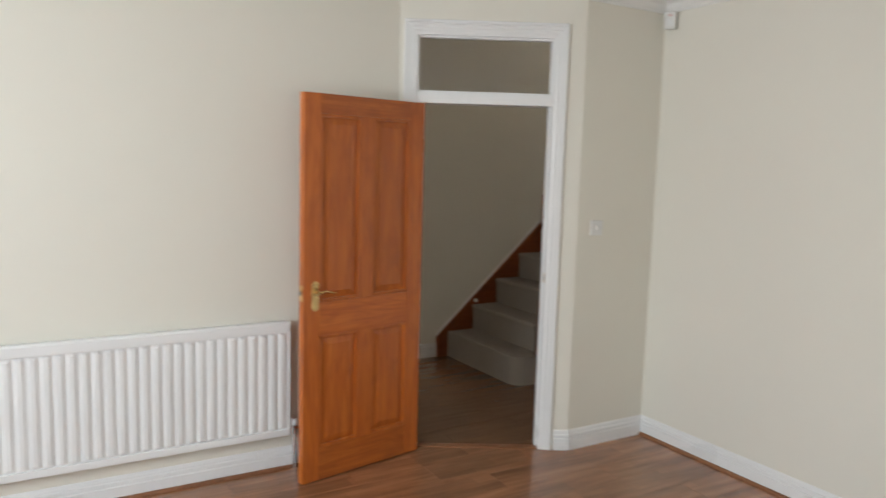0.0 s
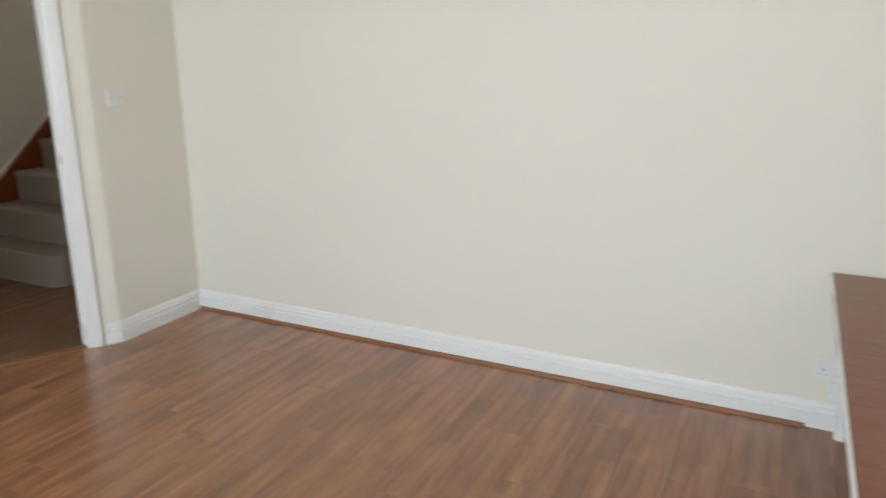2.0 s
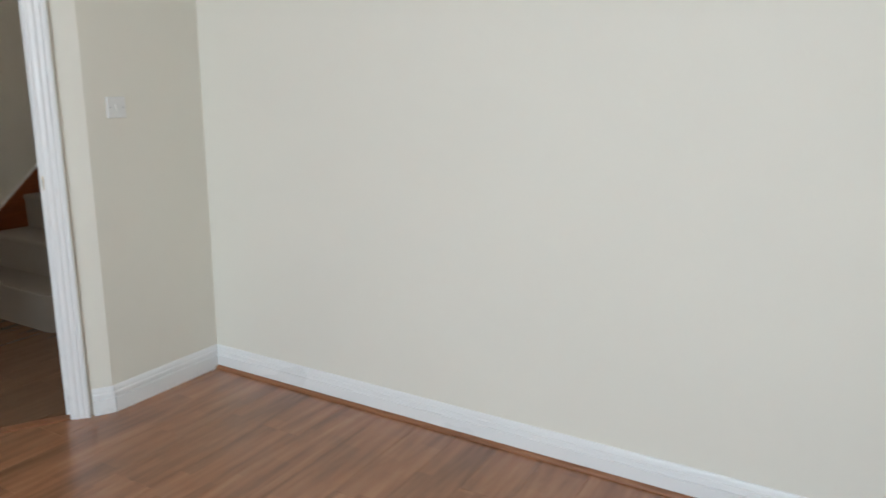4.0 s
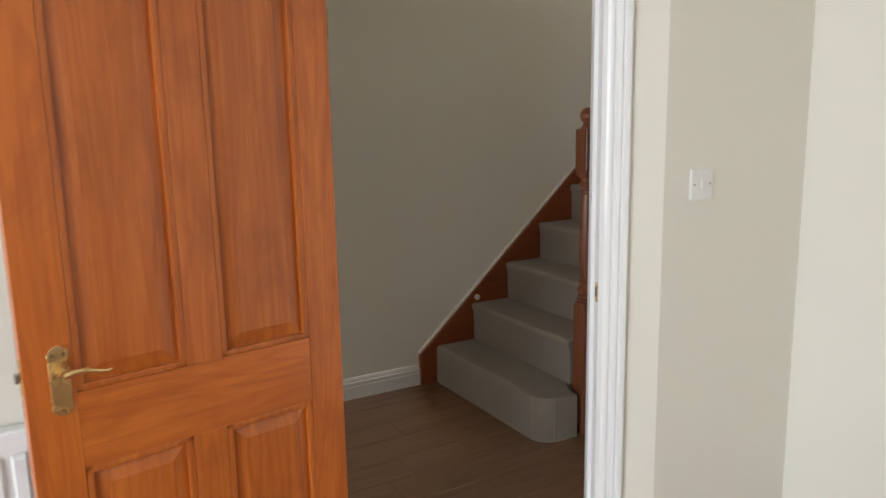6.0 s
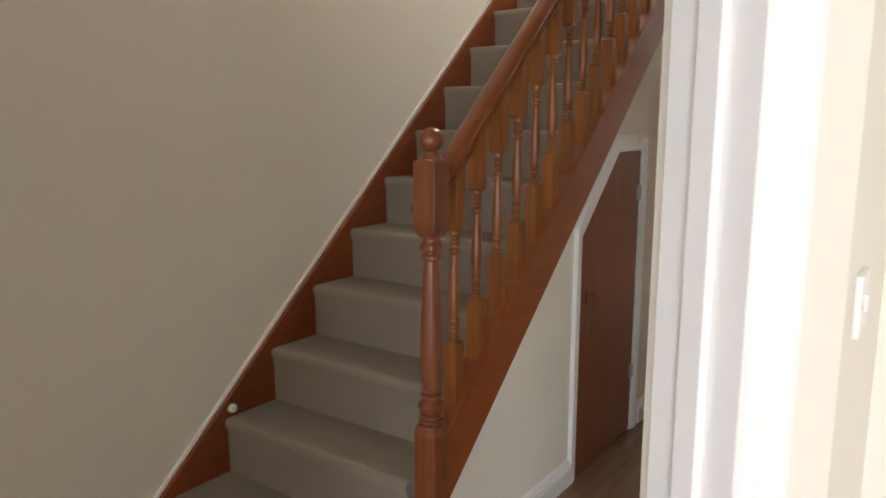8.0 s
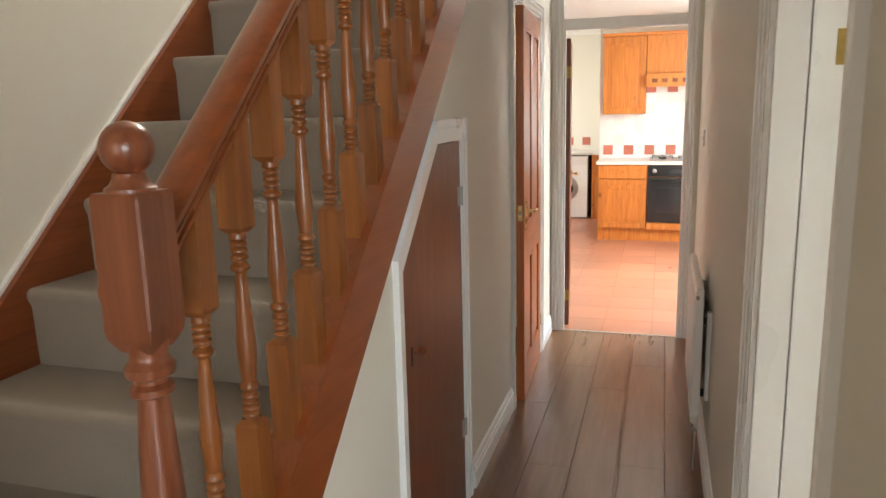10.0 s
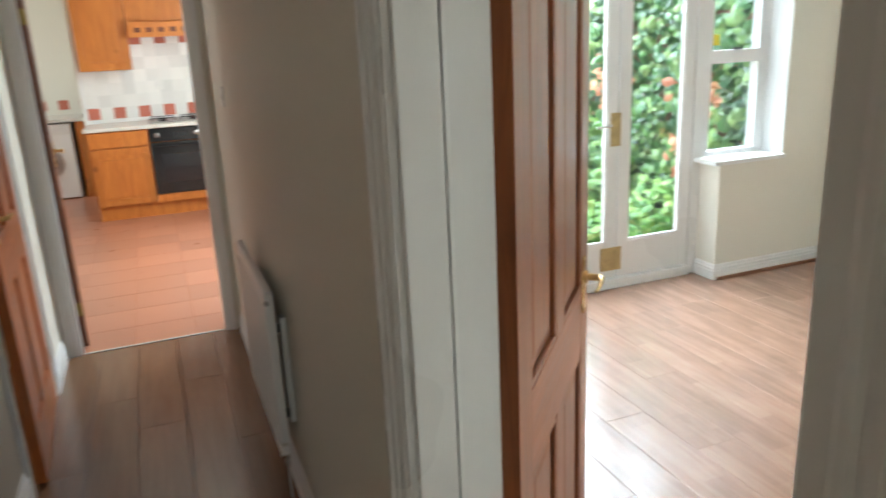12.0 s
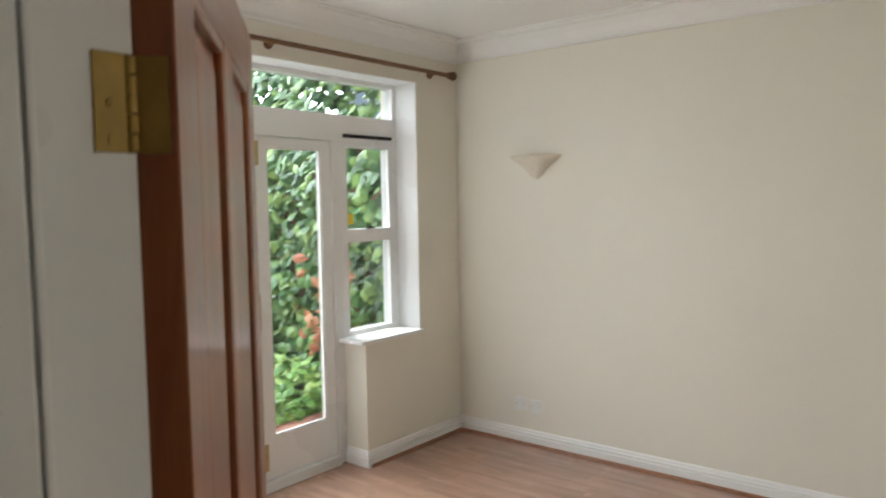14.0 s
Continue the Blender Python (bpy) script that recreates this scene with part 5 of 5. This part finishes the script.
    for x in (1.76, 2.05):
        for y in (yb + 0.18, yb + 0.42):
            part("burner", lathe(bmesh.new(), [(0.05, 0.916), (0.05, 0.922), (0.035, 0.924), (0.035, 0.93), (0.02, 0.932)], 18, (x, y, 0)), BLACK, h, "", True)
            bm = bmesh.new()
            for a in (0, 90):
                ca, sa = math.cos(radians(a)), math.sin(radians(a))
                tube(bm, (x - 0.11 * ca, y - 0.11 * sa, 0.944), (x + 0.11 * ca, y + 0.11 * sa, 0.944), 0.004, 8)
                for s in (-1, 1):
                    tube(bm, (x + s * 0.11 * ca, y + s * 0.11 * sa, 0.944), (x + s * 0.11 * ca, y + s * 0.11 * sa, 0.916), 0.004, 8)
            part("pan_support", bm, BLACK, h)
    w = thing("wall_cabinet", "orange pine wall cabinet with an arched door", "cabinet", (KX, KY, 0))
    part("body", boxed(1.085, 1.555, yw, KIT_Y1, 1.425, 2.285), CABW, w)
    cabinet_front(w, 1.089, 1.551, yw, 1.43, 2.275, knob=(1.51, 1.50))
    hd = thing("cooker_hood", "orange pine canopy hood over the hob", "cooker hood", (KX, KY, 0))
    bm = bmesh.new()
    prism(bm, [(yw - 0.02, 1.86), (KIT_Y1, 1.86), (KIT_Y1, 2.285), (yw - 0.02, 2.285)], "x", 1.56, 2.25)
    part("canopy", bm, CABW, hd)
    # sloped shoulder on the canopy face
    bm = prism(bmesh.new(), [(1.60, 1.875), (2.2, 1.875), (2.08, 2.27), (1.72, 2.27)], "y", yw - 0.034, yw - 0.02)
    part("canopy_panel", bm, CABW, hd)
    rail = part("fretwork_rail", boxed(1.558, 2.25, yw - 0.10, yw - 0.085, 1.72, 1.86, bevel=0.003), CABW, hd, "carved pine fretwork rail")
    for k in range(6):
        x = 1.62 + k * 0.108
        part("fretwork_slot", boxed(x, x + 0.06, yw - 0.1015, yw - 0.0995, 1.765, 1.81, bevel=0.001), DARK_V, rail)
    part("hood_base", boxed(1.56, 2.25, yw - 0.085, KIT_Y1, 1.74, 1.859), CABW, hd)
    moved_solid("cornice_board", boxed(1.07, 2.26, yw - 0.035, KIT_Y1, 2.286, 2.32, bevel=0.006), CABW, "orange pine cornice board above the wall cabinets", "cornice")
    # washing machine under the far worktop
    m = thing("washing_machine", "white front-loading washing machine", "washing machine", (KX - 0.06, KY, 0))
    ym = 9.44
    part("casing", boxed(0.26, 0.85, ym, 10.02, 0.012, 0.855, bevel=0.008), RADW, m)
    part("control_strip", boxed(0.265, 0.845, ym - 0.006, ym + 0.002, 0.735, 0.85, bevel=0.002), PLASTIC, m)
    bm = lathe(bmesh.new(), [(0.165, 0), (0.175, 0.006), (0.165, 0.02), (0.13, 0.026)], 32)
    bmesh.ops.rotate(bm, verts=bm.verts, cent=(0, 0, 0), matrix=Matrix.Rotation(radians(90), 3, "X"))
    bmesh.ops.translate(bm, verts=bm.verts, vec=(0.555, ym, 0.42))
    pd = part("porthole_ring", bm, STEEL, m, "grey porthole door ring", True)
    bm = lathe(bmesh.new(), [(0.128, 0.018), (0.1, 0.03), (0.05, 0.038), (0.01, 0.04)], 32)
    bmesh.ops.rotate(bm, verts=bm.verts, cent=(0, 0, 0), matrix=Matrix.Rotation(radians(90), 3, "X"))
    bmesh.ops.translate(bm, verts=bm.verts, vec=(0.555, ym, 0.42))
    part("porthole_glass", bm, OVENGL, pd, "dark porthole glass", True)
    moved_solid("worktop", boxed(-0.9, 1.018, ym - 0.03, 10.19, 0.87, 0.906, bevel=0.006), WORKTOP, "pale worktop over the washing machine", "worktop")
    e = thing("end_panel", "orange pine end panel beside the washing machine", "panel", (KX - 0.05, KY, 0))
    part("board", boxed(0.90, 0.925, ym, 10.19, 0.0, 0.87), CABW, e)
    part("board", boxed(0.925, 1.06, ym + 0.01, ym + 0.03, 0.0, 0.87), CABW, e)


def tiles():
    """Wall tiles behind the hob and worktops; floor tiles."""
    host = thing("wall_tiling", "white wall tiles with a row of red insets", "wall tiles", (KX, KY, 0), kind="structure")
    p = 0.12
    me_w = mesh_of(boxed(-p / 2 + 0.0006, p / 2 - 0.0006, -0.003, 0.0, -p / 2 + 0.0006, p / 2 - 0.0006), "tile", WTILE)
    me_r = mesh_of(boxed(-p / 2 + 0.004, p / 2 - 0.004, -0.0045, 0.0, -p / 2 + 0.004, p / 2 - 0.004), "tile", RTILE)
    moved_solid("trim", boxed(1.03, 2.89, KIT_Y1 - 0.0015, KIT_Y1 + 0.001, 0.906, 1.86), GLOSS, "pale grout behind the tiles", "grout", "structure")
    rows, cols = 8, 15
    for r in range(rows):
        for c in range(cols):
            x, z = 1.128 + c * p, 1.0 + r * p
            if x > 2.85 or (z > 1.42 and x < 1.56):
                continue
            ob = new("tile", me_w)
            ob.parent = host
            ob.location = (x, KIT_Y1 - 0.0016, z)
            if r in (0, 6) and c % 2 == 0:
                red = new("tile", me_r)
                red.parent = host
                red.location = (x, KIT_Y1 - 0.0016, z)
    for c in range(8):
        x = 1.0 - c * 0.24
        red = new("tile", me_r)
        red.parent = host
        red.location = (x - 0.06, 10.199 - KY, 1.02)
    plate("wall_socket", "white socket on the tiled wall", "socket", (1.78 + KX, KIT_Y1 + KY - 0.008), (1, 0), (0, -1), 0.086, 0.086, 1.25, "blank")
    # terracotta floor
    fl = bpy.data.objects["floor_kitchen"]
    q = 0.333
    me = mesh_of(boxed(-q / 2 + 0.0015, q / 2 - 0.0015, -q / 2 + 0.0015, q / 2 - 0.0015, -0.012, 0.0), "tile", TERRA)
    for i in range(12):
        for j in range(18):
            x, y = -0.83 + i * q, 4.53 + j * q
            if y > 10.2 or x > 2.85:
                continue
            ob = new("tile", me)
            ob.parent = fl
            ob.location = (x, y, 0)


def planks():
    """Boards laid lengthwise along y, with staggered ends."""
    rnd = random.Random(5)
    W, L = 0.193, 1.285
    cache = {}
    def lay(floor, m, x0, x1, y0, y1, gap=0.0004, cut=None):
        host = bpy.data.objects[floor]
        x, k = x0, 0
        while x < x1 - 0.01:
            w = min(W, x1 - x)
            y = y0
            first = (0.35, 0.95, 0.62, 1.2, 0.48)[k % 5]
            while y < y1 - 0.005:
                l = min(first if y == y0 else L, y1 - y)
                key = (m.name, round(w, 3), round(l, 3))
                if key not in cache:
                    bm = boxed(-w / 2 + gap, w / 2 - gap, -l / 2 + 0.0004, l / 2 - 0.0004, -0.011, 0.0)
                    top = [e for e in bm.edges if all(v.co.z > -0.0001 for v in e.verts)]
                    bmesh.ops.bevel(bm, geom=top, offset=0.0007, segments=1, affect="EDGES")
                    cache[key] = mesh_of(bm, "plank", m)
                c = Vector((x + w / 2, y + l / 2, 0))
                me = cache[key]
                if cut is not None:
                    bm = bmesh.new()
                    bm.from_mesh(me)
                    o = Vector((*(DIAG_A + DIAG_N * 0.05), 0)) - c
                    bmesh.ops.bisect_plane(bm, geom=bm.verts[:] + bm.edges[:] + bm.faces[:], plane_co=o, plane_no=Vector((*-cut, 0)), clear_outer=True)
                    me = mesh_of(bm, "plank", m) if len(bm.faces) else None
                if me:
                    ob = new("plank", me)
                    ob.parent = host
                    ob.location = c
                y += l
            x += w
            k += 1
    A, B = DIAG_A + DIAG_N * 0.05, DIAG_B + DIAG_N * 0.05
    lay("floor_living", FLOOR_L, 2.24, 6.44, -5.28, 0.143)
    lay("floor_living", FLOOR_L, 1.66, 2.24, -5.28, B.y)
    lay("floor_living", FLOOR_L, 1.61, 2.24, B.y, A.y, cut=-DIAG_N)
    lay("floor_living", FLOOR_L, A.x + 0.03, 2.24, A.y, 0.143)
    lay("floor_dining", FLOOR_D, 2.02, DIN_X1 - 0.01, 0.28, 3.93)
    lay("floor_hall", FLOOR_H, 0.005, 1.56, -4.98, KIT_Y0, 0.0011)
    lay("floor_hall", FLOOR_H, 1.56, A.x + 0.02, B.y, A.y, 0.0011, DIAG_N)
    lay("floor_hall", FLOOR_H, 1.56, 2.018, A.y, KIT_Y0, 0.0011)


# ---- garden ----
def leaf_cloud(name, label, category, material, count, sampler, size, seed, droop=0.5):
    rnd = random.Random(seed)
    verts, faces = [], []
    for _ in range(count):
        p, n = sampler(rnd)
        n = Vector(n) + Vector((rnd.uniform(-0.6, 0.6), rnd.uniform(-0.6, 0.6), rnd.uniform(-0.25, 0.6)))
        q = n.to_track_quat("Z", "Y").to_matrix()
        s = size * rnd.uniform(0.55, 1.25)
        a = rnd.uniform(0, 6.28)
        ca, sa = math.cos(a), math.sin(a)
        shape = [(0, -0.55, 0), (0.36, -0.32, -0.07), (0.45, 0.06, -0.09), (0.2, 0.34, -0.05), (0, 0.7, -0.13), (-0.2, 0.34, -0.05), (-0.45, 0.06, -0.09), (-0.36, -0.32, -0.07), (0, 0.02, 0.05)]
        b = len(verts)
        for u, v, w in shape:
            verts.append(tuple(Vector(p) + q @ Vector(((u * ca - v * sa) * s, (u * sa + v * ca) * s, w * s))))
        for i in range(8):
            faces.append((b + i, b + (i + 1) % 8, b + 8))
    me = bpy.data.meshes.new(name)
    me.from_pydata(verts, [], faces)
    me.materials.append(material)
    return tagged(new(name, me), label, category, "", "stuff")


def garden():
    solid("ground", boxed(-80, 80, 4.06, 120, -0.3, -0.06), SOIL, "rough green garden ground outside the doors", "ground", "structure")
    solid("pavement", boxed(2.6, 5.5, 4.06, 4.9, -0.06, -0.02), BRICKM, "reddish paved strip outside the doors", "paving", "structure")
    wall("garden_wall", [(6.1, 6.3, 4.14, 13.0, -0.06, 2.1)], BRICKM, "brick garden boundary wall under ivy")
    wall("garden_wall_back", [(2.0, 6.3, 12.0, 12.2, -0.06, 2.0)], BRICKM, "brick garden wall at the far end")
    def face(rnd):
        y = rnd.uniform(4.3, 11.6)
        z = rnd.uniform(0.0, 2.75) if rnd.random() < 0.93 else rnd.uniform(2.6, 3.1)
        bulge = 0.22 * noise.noise(Vector((y * 0.9, z * 1.1, 3.1))) + 0.12 * noise.noise(Vector((y * 2.7, z * 2.9, 8.0)))
        return (5.88 + bulge - rnd.random() * 0.10 + max(0, z - 1.9) * 0.1, y, z), (-1, -0.25, 0.35)
    leaf_cloud("ivy", "dense glossy green ivy covering the garden wall", "ivy", IVY, 9500, face, 0.115, 11)
    def back(rnd):
        x, z = rnd.uniform(2.4, 6.1), rnd.uniform(0, 2.5)
        return (x, 11.4 + 0.6 * noise.noise(Vector((x, z, 1.0))) - rnd.random() * 0.2, z), (0, -1, 0.4)
    leaf_cloud("hedge", "tall leafy green hedge at the garden end", "hedge", BUSH, 3500, back, 0.13, 12)
    def low(rnd):
        x, y = rnd.uniform(4.3, 6.0), rnd.uniform(5.6, 9.5)
        h = 0.55 * (0.5 + noise.noise(Vector((x * 1.3, y * 1.3, 5)))) + 0.15 * (x - 4.3)
        return (x, y, max(-0.02, rnd.random() * max(0.12, h))), (-0.5, -0.6, 0.8)
    leaf_cloud("shrubs", "low bright green shrubs along the wall", "shrubs", BUSH, 3600, low, 0.10, 13)
    def fl(rnd):
        c = rnd.choice(((4.75, 6.4, 0.55), (5.2, 7.4, 0.7), (4.5, 7.2, 0.4)))
        return (c[0] + rnd.gauss(0, 0.13), c[1] + rnd.gauss(0, 0.15), c[2] + rnd.gauss(0, 0.08)), (-0.4, -0.7, 0.6)
    leaf_cloud("red_flowers", "small red flowers among the shrubs", "flowers", PETAL, 130, fl, 0.055, 14)
    def fern(rnd):
        x, y = rnd.uniform(3.9, 5.95), rnd.uniform(4.85, 6.4)
        h = 0.34 * (0.7 + noise.noise(Vector((x * 1.9, y * 1.9, 9))))
        return (x, y, -0.05 + rnd.random() * max(0.1, h)), (-0.3, -0.5, 0.9)
    leaf_cloud("ground_plants", "low bright green plants outside the garden doors", "plants", FERN, 2600, fern, 0.085, 15)
    # orange leaf shapes added on the ivy for glimpses of brick wall
    def glimpse(rnd):
        y, z = rnd.choice(((5.0, 1.0), (5.2, 0.55), (6.3, 1.15), (6.9, 0.6), (7.6, 0.9), (4.7, 0.35)))
        return (5.72 + rnd.gauss(0, 0.05), y + rnd.gauss(0, 0.13), z + rnd.gauss(0, 0.13)), (-1, -0.3, 0.3)
    leaf_cloud("dry_leaves", "orange leaf-shaped patches for brick glimpsed through the ivy", "leaves", BRICK_GLIMPSE, 150, glimpse, 0.095, 16)
    h = thing("neighbour_house", "orange brick house beyond the garden", "house")
    part("wall", boxed(3.5, 9.5, 17.0, 22.0, -0.06, 5.2), BRICKM, h)
    bm = prism(bmesh.new(), [(16.7, 5.2), (22.3, 5.2), (19.5, 7.6)], "x", 3.3, 9.7)
    part("roof", bm, STRING, h)
    for x in (4.4, 6.2, 8.0):
        w = part("window", boxed(x, x + 0.9, 16.96, 17.0, 3.2, 4.4), GLOSS, h)
        part("pane", boxed(x + 0.07, x + 0.83, 16.94, 16.965, 3.27, 4.33), OVENGL, w)


floor_and_ceilings()
walls()
skirtings()
living_door()
dining_door()
kitchen_doorway()
cupboard_doors()
stairs()
living_fittings()
hall_fittings()
garden_doors()
dining_fittings()
kitchen()
garden()
tiles()
planks()
